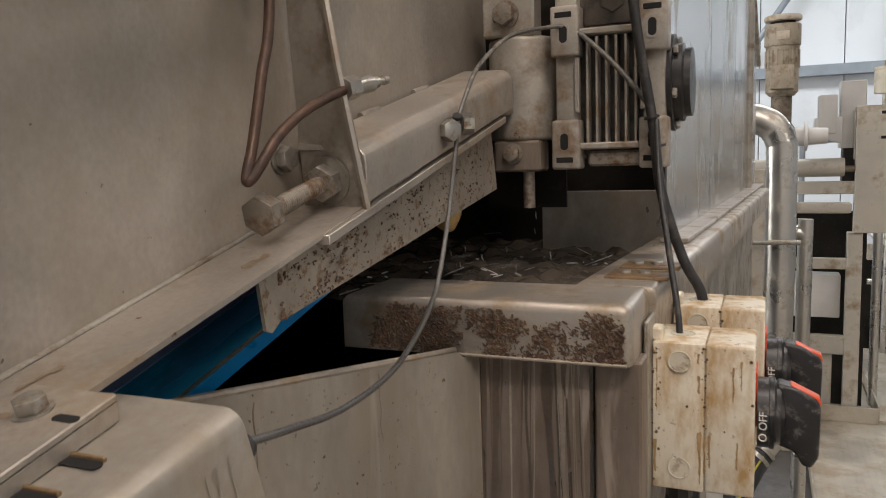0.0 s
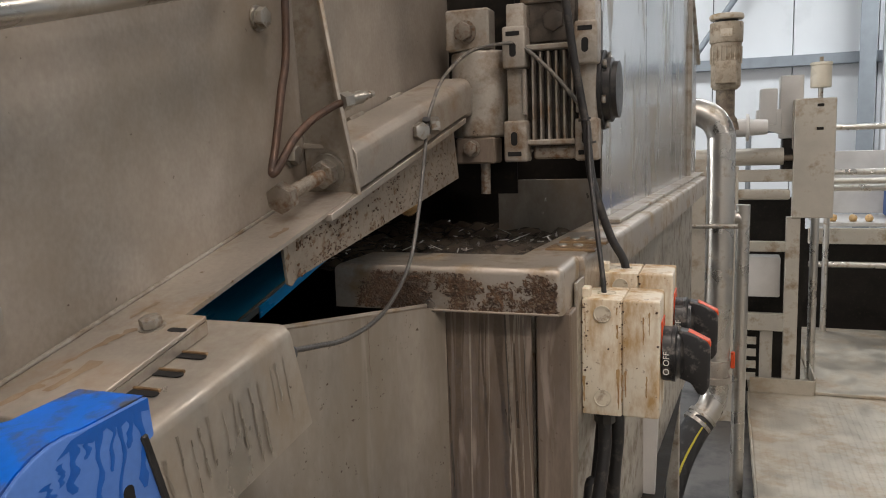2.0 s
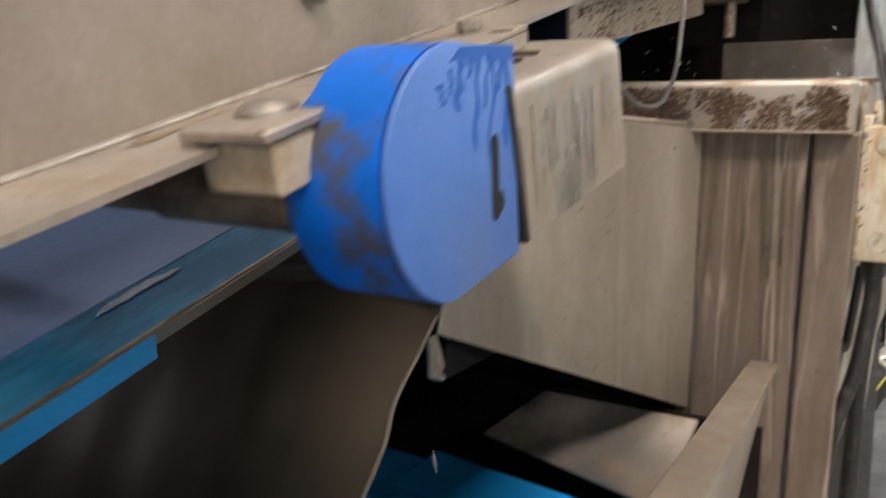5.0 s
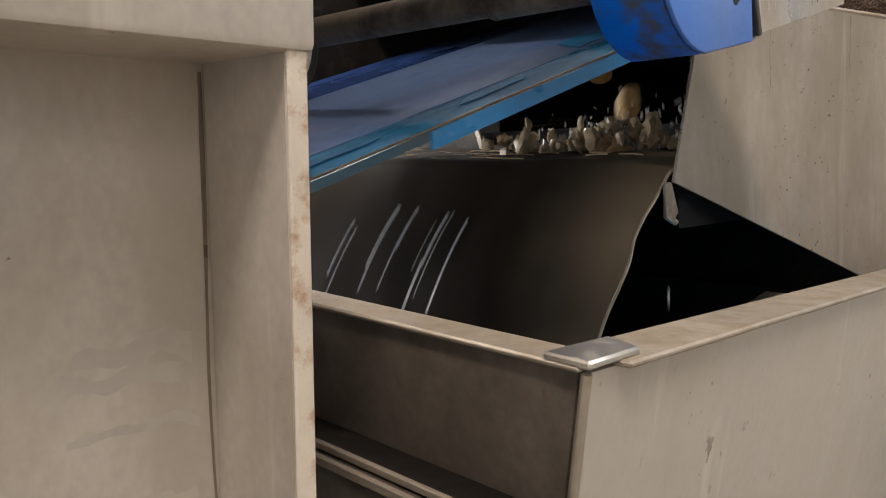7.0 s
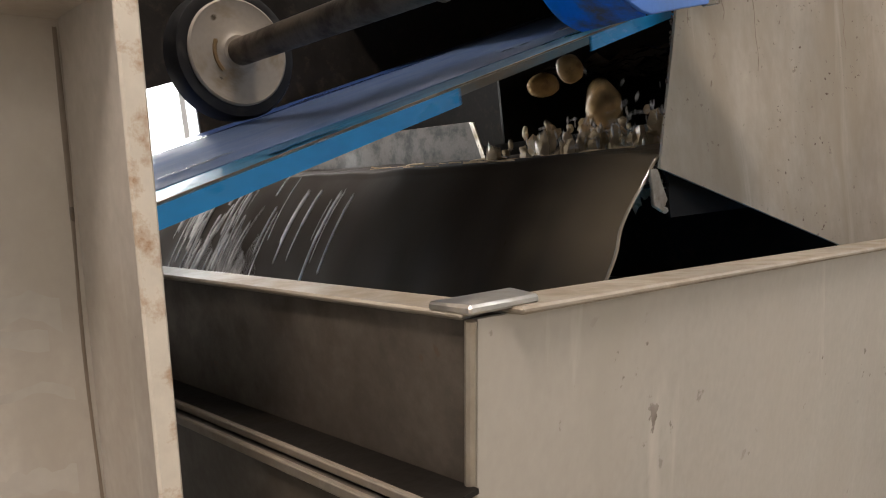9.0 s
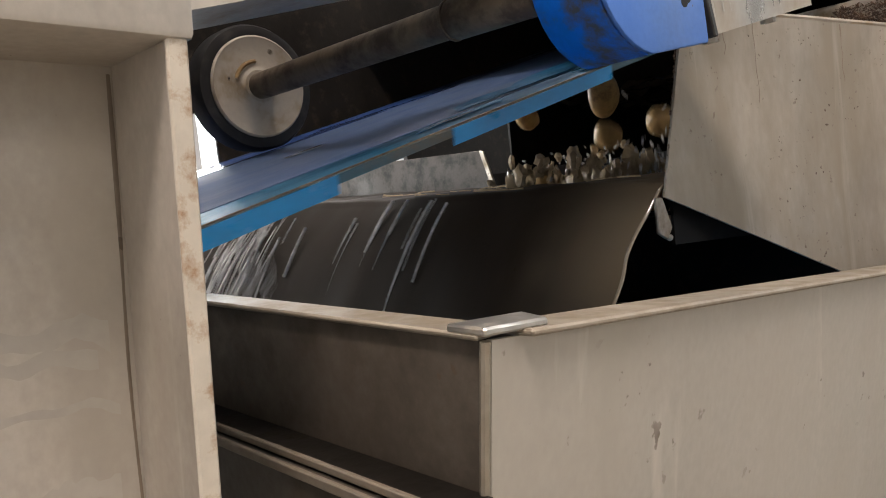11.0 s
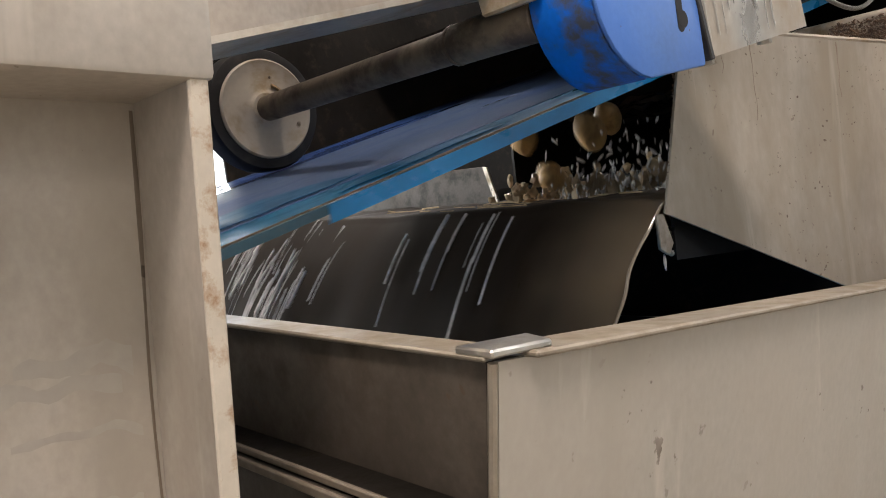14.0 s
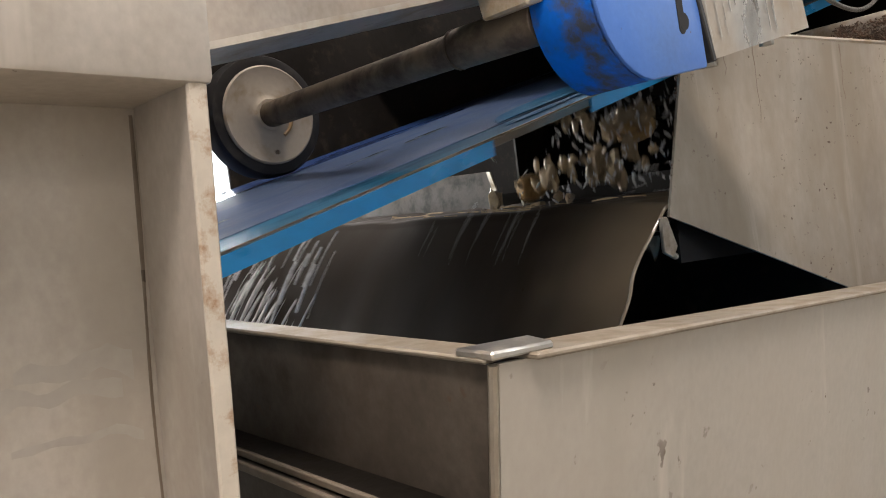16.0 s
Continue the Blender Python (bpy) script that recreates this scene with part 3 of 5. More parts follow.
outer = [(-0.268, z0c + 0.056), (-0.216, z0c + 0.054)] + [(-0.216 + 0.016 * math.sin(q), z0c + 0.038 + 0.016 * math.cos(q)) for q in (0.4, 0.8, 1.2, 1.57)] + [(-0.2, z0c + 0.003)]
inner = [(-0.205, z0c + 0.003)] + [(-0.216 + 0.011 * math.sin(q), z0c + 0.038 + 0.011 * math.cos(q)) for q in (1.57, 1.0, 0.4)] + [(-0.268, z0c + 0.05)]
channel = part("channel", slab([(px, -0.118, pz + 0.0026) for px, pz in outer + inner], (0.004, 0.405, 0.405 * SL), 0.0008, 1), "flange", conv, "rounded steel channel")
part("bar", slab([(-0.199, -0.185, fz(-0.185) - 0.001), (-0.213, -0.185, fz(-0.185) - 0.001), (-0.213, -0.185, fz(-0.185) - 0.009), (-0.199, -0.185, fz(-0.185) - 0.009)], (0.004, 0.44, 0.44 * SL), 0.0006, 1), "flange", conv, "narrow edge bar")
for y in (0.0, 0.13):
    part("weld_bead", tube([(-0.268, y, fz(y) + 0.056), (-0.266, y + 0.035, fz(y + 0.035) + 0.056)], 0.004, 8), "steel", channel)

# upright bracket with the adjuster screw
bracket = part("bracket", slab([(-0.268, -0.112, 1.16), (-0.2, -0.118, 1.156), (-0.212, -0.135, 1.274), (-0.238, -0.138, 1.45), (-0.268, -0.132, 1.45)], (0.001, 0.004, 0), 0.0008, 1), "steel", conv, "upright angle bracket")
part("edge", tube([(-0.2, -0.118, 1.157), (-0.212, -0.136, 1.274), (-0.238, -0.139, 1.45)], 0.0034, 6, smooth=False), "rim", bracket)
ax = Vector((-0.02, -0.97, -0.22)).normalized()
s0 = Vector((-0.237, -0.125, 1.182))
screw = part("adjuster_screw", rod(s0 - ax * 0.02, s0 + ax * 0.088, 0.0075, n=20), "rustbolt", conv, "long adjuster bolt")
part("head", hexhead(s0 + ax * 0.084, ax, 0.028, 0.015), "rustbolt", screw, "", 30)
part("nut", hexhead(s0 - ax * 0.004, ax, 0.028, 0.015), "bolt", screw, "", 30)
part("washer", rod(s0 - ax * 0.008, s0 - ax * 0.004, 0.021), "bolt", screw)
threads = []
for i in range(24):
    c = s0 + ax * (0.012 + i * 0.0026)
    threads.append(lathe(c, ax, [(0, 0.0074), (0.0012, 0.0079), (0.0024, 0.0074)], 16))
part("thread", join(*threads), "rustbolt", screw)
bolt("bolt", (PX + 0.001, -0.141, 1.203), (1, 0, 0), 0.019, conv)
bolt("bolt", (PX + 0.001, -0.537, 1.1095), (1, 0, 0), 0.0185, conv)
bolt("bolt", (PX + 0.001, -0.19, 1.345), (1, 0, 0), 0.019, conv)

# grease line and its nipple
line = thing("grease_line", (-0.23, -0.15, 1.25), "bent copper grease line with a brass nipple", "pipe")
part("pipe", tube([(-0.238, -0.185, 1.45), (-0.235, -0.196, 1.317), (-0.235, -0.211, 1.266), (-0.234, -0.228, 1.216), (-0.232, -0.241, 1.19), (-0.229, -0.24, 1.189), (-0.227, -0.232, 1.197), (-0.224, -0.21, 1.22), (-0.22, -0.18, 1.239), (-0.213, -0.148, 1.253), (-0.207, -0.128, 1.26)], 0.0042, 12), "copper", line)
na = Vector((0.35, 0.9, 0.2)).normalized()
n0 = Vector((-0.208, -0.134, 1.259))
part("nut", hexhead(n0, na, 0.017, 0.013), "bolt", line, "", 30)
part("nipple", lathe(n0 + na * 0.012, na, [(0, 0.0075), (0.018, 0.0075), (0.019, 0.005), (0.025, 0.005), (0.026, 0.003), (0.031, 0.003), (0.032, 0.0042), (0.037, 0.0034)], 16), "bolt", line, "steel grease nipple")

pipe2 = thing("handrail_pipe", (-0.2, -0.5, 1.4), "round steel pipe along the conveyor side", "pipe")
part("pipe", tube([(-0.225, -1.2, 1.13), (-0.225, -0.33, 1.352), (-0.228, -0.27, 1.368), (-0.24, -0.235, 1.372)], 0.0105, 16), "pipe", pipe2)

# return run of the belt; its worn edge strips and wet spots travel with it
belt = thing("belt", (-0.5, -0.65, 0.882), "wet slate-blue conveyor belt with a teal border", "belt")
BY0, BY1 = -2.4, 1.0


def run(x0, dz0, x1, dz1, thick):
    """A strip of the belt between two lines along the incline."""
    return slab([(x0, BY0, bz(BY0) + dz0), (x1, BY0, bz(BY0) + dz1), (x1, BY1, bz(BY1) + dz1), (x0, BY1, bz(BY1) + dz0)], (0, 0, -thick))


part("carcass", run(-0.362, 0.002, -0.575, 0.015, 0.005), "belt", belt)
part("groove", run(-0.576, 0.009, -0.584, 0.009, 0.005), "rubber", belt, "dark groove along the belt")
part("inner_band", run(-0.585, 0.013, -0.77, 0.012, 0.005), "band", belt, "deep blue inner band")
part("border", run(-0.303, 0.0, -0.3615, 0.0015, 0.005), "border", belt, "teal border strip")
part("brown_line", run(-0.3005, 0.0006, -0.3026, 0.0008, 0.004), "shaft", belt, "brown dirt line")
part("edge", run(-0.299, -0.001, -0.3003, -0.0005, 0.007), "edge", belt, "grey-teal worn belt edge")
LOOP, HALF = 6.4, 3.2
RIDERS = []


def rider(name, x0, x1, length, lift, thick, material, at, label, wave=0.0):
    """A patch that travels with the belt; at is its place on the loop at the start."""
    bm, prev = bmesh.new(), None
    for q in range(13):
        f = q / 12
        y = (f - 0.5) * length
        w = (0.5 - 0.5 * abs(2 * f - 1) ** 3) * 2 if wave else 1.0
        jig = wave * noise.noise(Vector((f * 5, at * 3, x0 * 40)))
        xa, xb = x0 + jig, x0 + (x1 - x0) * w + jig
        za, zb = y * 0.259 + lift + (-0.065 * (xa + 0.362) if xa < -0.362 else 0), y * 0.259 + lift + (-0.065 * (xb + 0.362) if xb < -0.362 else 0)
        row = [bm.verts.new(p) for p in ((xa, y, za), (xb, y, zb), (xb, y, zb - thick), (xa, y, za - thick))]
        if prev:
            for k in range(4):
                bm.faces.new((prev[k], prev[(k + 1) % 4], row[(k + 1) % 4], row[k]))
        else:
            bm.faces.new(row)
        prev = row
    bm.faces.new(prev[::-1])
    bmesh.ops.recalc_face_normals(bm, faces=bm.faces)
    ob = new(name, mesh_of(name, bm, material, 30))
    ob.parent = belt
    RIDERS.append((tagged(ob, label), at))


rb = random.Random(17)
for k, (at, ln) in enumerate(((0.1, 0.34), (0.55, 0.2), (0.95, 0.42), (1.5, 0.26), (1.95, 0.36), (2.45, 0.5), (3.1, 0.3), (3.6, 0.22), (4.05, 0.45), (4.6, 0.3), (5.1, 0.38), (5.65, 0.28), (6.1, 0.2))):
    rider("edge_strip", -0.2975, -0.2988, ln, -0.0012, 0.0135, "edgeblue", at, "bright blue unworn edge")
for k in range(26):
    at, x = LOOP * (k + rb.random()) / 26, rb.choice((-0.33, -0.345, -0.4, -0.43, -0.47, -0.52, -0.555))
    rider("wet_spot", x, x - rb.uniform(0.003, 0.011), rb.uniform(0.02, 0.07), 0.0032, 0.0008, "film", at, "thin film of water with a painted pale gleam", 0.006)
for k in range(16):
    at = LOOP * (k + rb.random()) / 16
    rider("worn_patch", -0.312 - rb.uniform(0, 0.02), -0.345 - rb.uniform(0, 0.012), rb.uniform(0.06, 0.22), 0.0022, 0.0006, "borderlight", at, "lighter rubbed blue patch", 0.008)
for k in range(9):
    at = LOOP * (k + rb.random()) / 9
    rider("worn_patch", -0.364, -0.364 - rb.uniform(0.02, 0.06), rb.uniform(0.1, 0.3), 0.0036, 0.0006, "borderlight", at, "lighter rubbed blue patch", 0.01)
# press wheel on its shaft
WC = Vector((-0.6, -0.6545, 1.0015))
wheel = thing("press_wheel", WC, "black rubber wheel with an off-white nylon hub", "wheel")
part("tyre", lathe(WC, (1, 0, 0), [(0, 0.053), (0.0, 0.06), (0.004, 0.0655), (0.024, 0.0655), (0.029, 0.063), (0.03, 0.059), (0.03, 0.053)], 48), "rubber", wheel)
hub = part("hub", lathe(WC, (1, 0, 0), [(0, 0.0528), (0.032, 0.0528), (0.0335, 0.051), (0.0325, 0.047), (0.0318, 0.022), (0.0335, 0.018), (0.035, 0.0165)], 48), "hub", wheel)
for a, r, w in ((0.6, 0.04, 0.0028), (2.4, 0.034, 0.0014)):
    c = WC + Vector((0.0319, r * math.cos(a), r * math.sin(a)))
    part("scuff", rod(c, c + Vector((0.0006, 0, 0)), w, n=8), "shaft", hub, "dark scuff mark")
smear = [WC + Vector((0.0322, 0.026 * math.cos(1.1 + 0.2 * q), 0.026 * math.sin(1.1 + 0.2 * q))) for q in range(7)]
part("smear", tube(smear, 0.0022, 6, 3), "rustrun", hub, "brown grease smear")
shaft = thing("shaft", (-0.4, -0.652, 1.0), "grimy brown steel shaft", "shaft")
part("rod", rod((-0.572, -0.6545, 1.0015), (-0.274, -0.649, 0.999), 0.0135, n=24), "shaft", shaft)
part("sleeve", rod((-0.274, -0.649, 0.999), (-0.19, -0.647, 0.998), 0.0158, n=24, w=0.002), "shaft", shaft, "thicker end of the shaft")
part("ring", rod((-0.2765, -0.649, 0.999), (-0.2735, -0.649, 0.999), 0.0162, n=24, w=0.0006), "shaft", shaft, "shaft ring")

# pad under the flange that carries the shaft
pad = thing("bearing_pad", (-0.215, -0.66, 1.0), "stained steel plate on a white plastic bearing pad", "bearing")
padm = Matrix.Translation((-0.198, -0.652, fz(-0.652))) @ Matrix.Rotation(math.atan(SL), 4, "X")
part("plate", box(-0.026, 0.026, -0.036, 0.05, 0.002, 0.008, 0.0015, 1, padm), "flange", pad)
part("block", box(-0.02, 0.024, -0.032, 0.04, -0.022, 0.001, 0.002, 1, padm), "hub", pad, "white plastic block")
part("bolt_head", lathe(padm @ Vector((-0.002, -0.004, 0.008)), (0, -SL, 1), [(0, 0.0145), (0.002, 0.014), (0.005, 0.009), (0.006, 0.003)], 24), "bolt", pad, "domed bolt head")
part("nut", hexhead(padm @ Vector((0.008, 0.01, -0.0225)), (0, SL, -1), 0.016, 0.01), "bolt", pad, "", 30)
part("stud", rod(padm @ Vector((0.008, 0.01, -0.0225)), padm @ Vector((0.008, 0.01, -0.042)), 0.005, n=12), "bolt", pad)

# blue guard
guard = thing("chain_guard", (-0.175, -0.595, 0.945), "blue plastic guard with a rounded end, dirt-streaked", "guard")
gc, gr = Vector((0, -0.6, 1.003)), 0.0615


def d_outline(x, grow=0.0):
    pts = [(x, -0.531 + grow, 0.953 - grow), (x, -0.541 + grow, 1.066 + grow)]
    for i in range(19):
        a = radians(80 + i * (185 / 18))
        pts.append((x, gc.y + (gr + grow) * math.cos(a) * 1.0, gc.z + (gr + grow) * math.sin(a)))
    return pts


part("face", slab(d_outline(-0.147), (0.004, 0, 0), 0.0018, 2), "blueface", guard, "pale blue face with dark drips")
shell = bmesh.new()
oo, ii = d_outline(-0.2105), d_outline(-0.2105, -0.004)
rows4 = [[shell.verts.new((xx + (0.006 if 3 < n < 9 and xx < -0.19 else 0), p[1], p[2])) for n, p in enumerate(src)] for xx, src in ((-0.197, oo), (-0.1475, oo), (-0.1475, ii), (-0.197, ii))]
for a, b in zip(rows4, rows4[1:] + rows4[:1]):
    for i in range(len(oo) - 1):
        if i >= 1:
            shell.faces.new((a[i], a[i + 1], b[i + 1], b[i]))
bmesh.ops.recalc_face_normals(shell, faces=shell.faces)
part("shell", shell, "blue", guard, "deep blue curved shell")
part("slot", oval((-0.1432, -0.5625, 0.998), (1, 0, 0), 0.0085, 0.045, 0.0005, (0, -0.06, 1)), "black", guard, "dark adjustment slot")
part("slot_key", rod((-0.1432, -0.5585, 0.985), (-0.1426, -0.5585, 0.985), 0.0065, n=14), "black", guard)
part("back_disc", rod((-0.2, -0.6, 1.0), (-0.196, -0.6, 1.0), 0.048, n=36), "hub", guard, "worn back disc")
rdr = random.Random(8)
for k in range(9):
    yy = -0.549 - 0.0082 * k + rdr.uniform(-0.002, 0.002)
    zt = 1.0635 - max(0, -0.585 - yy) * 0.33 - max(0, -0.6 - yy) * 0.5
    ln = (0.05, 0.022, 0.055, 0.03, 0.05, 0.014, 0.026, 0.012, 0.01)[k]
    part("drip", trickle((-0.1428, yy, zt), (0, -0.04, -1), (0, 1, 0), (1, 0, 0), ln, rdr.uniform(0.002, 0.0042), k + 3, 0.005, 14), "bluerun", guard)
part("drip_band", slab([(-0.1429, -0.5425, 1.0655), (-0.1429, -0.5425, 1.058), (-0.1429, -0.555, 1.0605), (-0.1429, -0.565, 1.056), (-0.1429, -0.575, 1.0595), (-0.1429, -0.586, 1.055), (-0.1429, -0.596, 1.0578), (-0.1429, -0.61, 1.0545), (-0.1429, -0.6, 1.0615), (-0.1429, -0.588, 1.0632)], (0.0002, 0, 0)), "bluerun", guard)

guard.location += Vector((0.009, 0, 0.004))

# stainless cover beside the guard
cover = thing("drive_cover", (-0.16, -0.48, 0.96), "brushed stainless box cover with dried water runs", "cover")
cs = Matrix.Translation((-0.158, -0.478, 1.019))
cv = box(-0.075, 0.018, -0.06, 0.084, -0.043, 0.044)
bevel(cv, 0.010, 4, [e for e in cv.edges if all(v.co.z > 0 and v.co.x > 0 for v in e.verts) and abs(e.verts[0].co.y - e.verts[1].co.y) > 0.05])
lean = Matrix(((1, 0.073, 0, 0.011), (0, 1, -0.3, 0.005), (0, 0.21, 1, 0), (0, 0, 0, 1)))
bmesh.ops.transform(cv, matrix=cs @ lean, verts=cv.verts)
part("shell", cv, "drips", cover)
gk = box(-0.041, 0.0195, -0.0655, -0.0603, -0.0445, 0.043, 0.001, 1)
bmesh.ops.transform(gk, matrix=cs @ lean, verts=gk.verts)
part("gasket", gk, "rubber", cover, "black rubber gasket")
for i, zz in enumerate((-0.03, 0.02)):
    bolt("bolt", (-0.15, -0.5 + 0.1 * i, 0.968 + 0.022 * i), (0, 0.1, -1), 0.011, cover)
rcov = random.Random(5)
for k in range(13):
    yy, ln = -0.535 + 0.0105 * k + rcov.uniform(-0.003, 0.003), rcov.uniform(0.03, 0.062)
    zt = 1.051 + 0.21 * (yy + 0.478) - rcov.uniform(0.003, 0.014)
    part("water_run", trickle((-0.1285 + 0.073 * (yy + 0.478), yy, zt), (0.012, 0.2, -1), (0.073, 1, 0), (1, 0, 0), ln, rcov.uniform(0.0006, 0.0019), k, 0.0014), "wetrun", cover)
part("gland", rod((-0.134, -0.3945, 1.053), (-0.134, -0.386, 1.055), 0.0085, n=20, w=0.002), "rubber", cover, "black cable gland")

# slotted mounting plate on the flange
strip = thing("mounting_plate", (-0.205, -0.49, 1.07), "slotted steel mounting plate bolted on the flange", "plate")
part("plate", slab([(-0.236, -0.565, fz(-0.565) + 0.001), (-0.178, -0.565, fz(-0.565) + 0.001), (-0.178, -0.426, fz(-0.426) + 0.001), (-0.236, -0.426, fz(-0.426) + 0.001)], (0, 0, 0.004), 0.0008, 1), "flange", strip)
part("fold", slab([(-0.178, -0.565, fz(-0.565) + 0.0008), (-0.178, -0.426, fz(-0.426) + 0.0008), (-0.178, -0.426, 1.0765), (-0.178, -0.565, 1.0472)], (-0.003, 0, 0)), "flange", strip, "folded plate edge")
part("slot", oval((-0.186, -0.45, fz(-0.45) + 0.0049), (0, -SL, 1), 0.006, 0.016, 0.0004, (1, 0, 0)), "black", strip)
for y in (-0.46, -0.485, -0.51):
    zc = 1.0652 + 0.21 * (y + 0.478)
    part("slot", oval((-0.168, y, zc), (0, -0.21, 1), 0.0065, 0.026, 0.0006, (1, 0, 0)), "black", strip)
    part("slot_edge", box(-0.18, -0.157, y + 0.0034, y + 0.0058, zc - 0.001, zc + 0.0026, 0.0005, 1), "tan", strip)
bolt("bolt", (-0.21, -0.448, fz(-0.448) + 0.0045), (0, -SL, 1), 0.0145, strip)
rst = random.Random(44)
for sx, sy, ln, wd in ((-0.222, -0.452, 0.03, 0.004), (-0.228, -0.462, 0.045, 0.003), (-0.215, -0.498, 0.04, 0.006), (-0.226, -0.51, 0.03, 0.003), (-0.23, -0.53, 0.03, 0.005)):
    part("rust_stain", trickle((sx, sy, fz(sy) + 0.0053), (-0.25 + rst.uniform(-0.2, 0.2), -1, -SL), (1, 0, 0), (0, -SL, 1), ln, wd, sx * 90, 0.003, 14), "stain", strip, "brown rust stain")
for sx, sy, ln, wd in ((-0.246, -0.585, 0.05, 0.008), (-0.25, -0.63, 0.06, 0.007), (-0.245, -0.4, 0.03, 0.003), (-0.225, -0.23, 0.03, 0.005)):
    part("rust_stain", trickle((sx, sy, fz(sy) + 0.0006), (-0.1, -1, -SL), (1, 0, 0), (0, -SL, 1), ln, wd, sx * 70 + sy, 0.003, 14), "stain", conv, "brown rust stain")

# ---- washing tank ----
TD = 0.058
tank = thing("washing_tank", (-0.1, 0.5, FLOOR - 0.1), "stainless steel washing tank with a dirt-crusted rim", "tank")


def bent_bar(x0, x1, y0, y1, z0, z1, r):
    b = box(x0, x1, y0, y1, z0, z1)
    bevel(b, r, 4, [e for e in b.edges if all(v.co.z > (z0 + z1) / 2 for v in e.verts)])
    return b


frb = box(-0.3, 0.004, 0.0, 0.115, 1.0, 1.058)
bevel(frb, 0.01, 4, [e for e in frb.edges if all(v.co.z > 1.03 for v in e.verts) or all(v.co.x > 0 and v.co.y < 0.05 for v in e.verts)])
rimf = part("front_rim", frb, "rim", tank, "rounded rim bar, crusted with brown dirt")
rmud = random.Random(11)
flakes = []
while len(flakes) < 3600:
    xx, zz = rmud.uniform(-0.27, -0.002), rmud.uniform(1.002, 1.05)
    dens = noise.noise(Vector((xx * 28, zz * 30, 2.0))) + 0.25 * noise.noise(Vector((xx * 90, zz * 70, 4.0))) + (0.2 if xx < -0.15 else 0.1)
    if dens - max(0, zz - 1.04) * 40 < rmud.uniform(-0.3, 0.34):
        continue
    fl = bmesh.new()
    bmesh.ops.create_icosphere(fl, subdivisions=1, radius=1)
    bmesh.ops.transform(fl, matrix=Matrix.Translation((xx, -0.0003, zz)) @ pose(0, 0, 0, rmud.uniform(-20, 20), rmud.gauss(35, 45), rmud.uniform(-14, 14)) @ Matrix.Diagonal((0.0006 + 0.0011 * (gs := min(3.0, rmud.lognormvariate(0, 0.6))), 0.0006 + 0.0005 * gs, 0.0003 + 0.00038 * gs, 1)), verts=fl.verts)
    flakes.append(fl)
tagged(part("dirt_crust", join(*flakes), "mud", rimf, "crusted flakes of brown dirt"), kind="stuff")
part("lower_edge", tube([(-0.168, -0.001, 1.0015), (0.0, -0.001, 1.0015)], 0.0018, 6, smooth=False), "pale_run", rimf)
side_m = Matrix.Rotation(-math.atan(TD), 4, "Z")
sr = bent_bar(-0.088, 0.004, 0.118, 2.05, 0.998, 1.056, 0.010)
bmesh.ops.transform(sr, matrix=side_m, verts=sr.verts)
rims = part("side_rim", sr, "rim", tank, "rounded side rim bar")
for yy in (0.16, 0.235):
    lug = bent_bar(-0.062, 0.0085, yy, yy + 0.05, 1.0555, 1.0595, 0.002)
    bmesh.ops.transform(lug, matrix=side_m, verts=lug.verts)
    lg = part("strap", lug, "tan", rims, "strap end with rusty screws")
    for sx in (-0.045, -0.022):
        part("screw", lathe(side_m @ Vector((sx, yy + 0.03, 1.0595)), (0, 0, 1), [(0, 0.0075), (0.0018, 0.007), (0.0026, 0.0045), (0.0026, 0.001)], 14), "bolt", lg)
part("front_wall", slab([(-0.168, 0.022, 1.004), (-0.04, 0.022, 1.004), (-0.04, 0.022, 0.45), (-0.168, 0.022, 0.45)], (0, 0.004, 0)), "brown", tank, "water-streaked front wall")
part("corner_post", box(-0.034, 0.0105, 0.02, 0.06, FLOOR - 0.1, 1.0, 0.002, 1), "brown", tank, "folded corner post")
wingp = slab([(-0.168, -0.014, 1.008), (-0.2785, -0.316, 1.035), (-0.2845, -0.372, 0.842), (-0.1565, 0.0215, 0.655), (-0.1565, 0.0215, 0.998), (-0.1645, -0.003, 0.999)], (0.0035, -0.001, 0))
part("wing_wall", wingp, "streak", tank, "slanting streaked outlet wall")
part("wing_lip", tube([(-0.1665, -0.014, 1.009), (-0.277, -0.316, 1.036)], 0.0032, 8, smooth=False), "rim", tank)
rrun = random.Random(21)
for k in range(26):
    sx, zt = rrun.uniform(-0.163, -0.046), rrun.uniform(0.996, 1.0)
    part("water_run", trickle((sx, 0.0219, zt), (rrun.uniform(-0.05, 0.05), 0, -1), (1, 0, 0), (0, -1, 0), rrun.uniform(0.14, 0.42), 0.0006 + 0.0055 * rrun.random() ** 2.2, k + 40, 0.0022, 18), ("run", "pale_run", "crust", "run", "pale_run", "run", "run")[k % 7], tank)
for k in range(5):
    q = rrun.uniform(0.05, 0.95)
    p = Vector((-0.1635, -0.016, 1.005)).lerp(Vector((-0.2835, -0.374, 1.03)), q)
    part("water_run", trickle(p + Vector((0.0006, -0.0003, 0)), (0, 0, -1), (0.32, 0.95, 0), (1, -0.3, 0), rrun.uniform(0.04, 0.1), rrun.uniform(0.0004, 0.001), k + 90, 0.005, 14), "run", tank)
crumbs = []
for k in range(150):
    zz = 0.86 + 0.175 * rrun.random() ** 0.7
    fl = bmesh.new()
    bmesh.ops.create_icosphere(fl, subdivisions=1, radius=0.0006 + 0.0012 * rrun.random() ** 2)
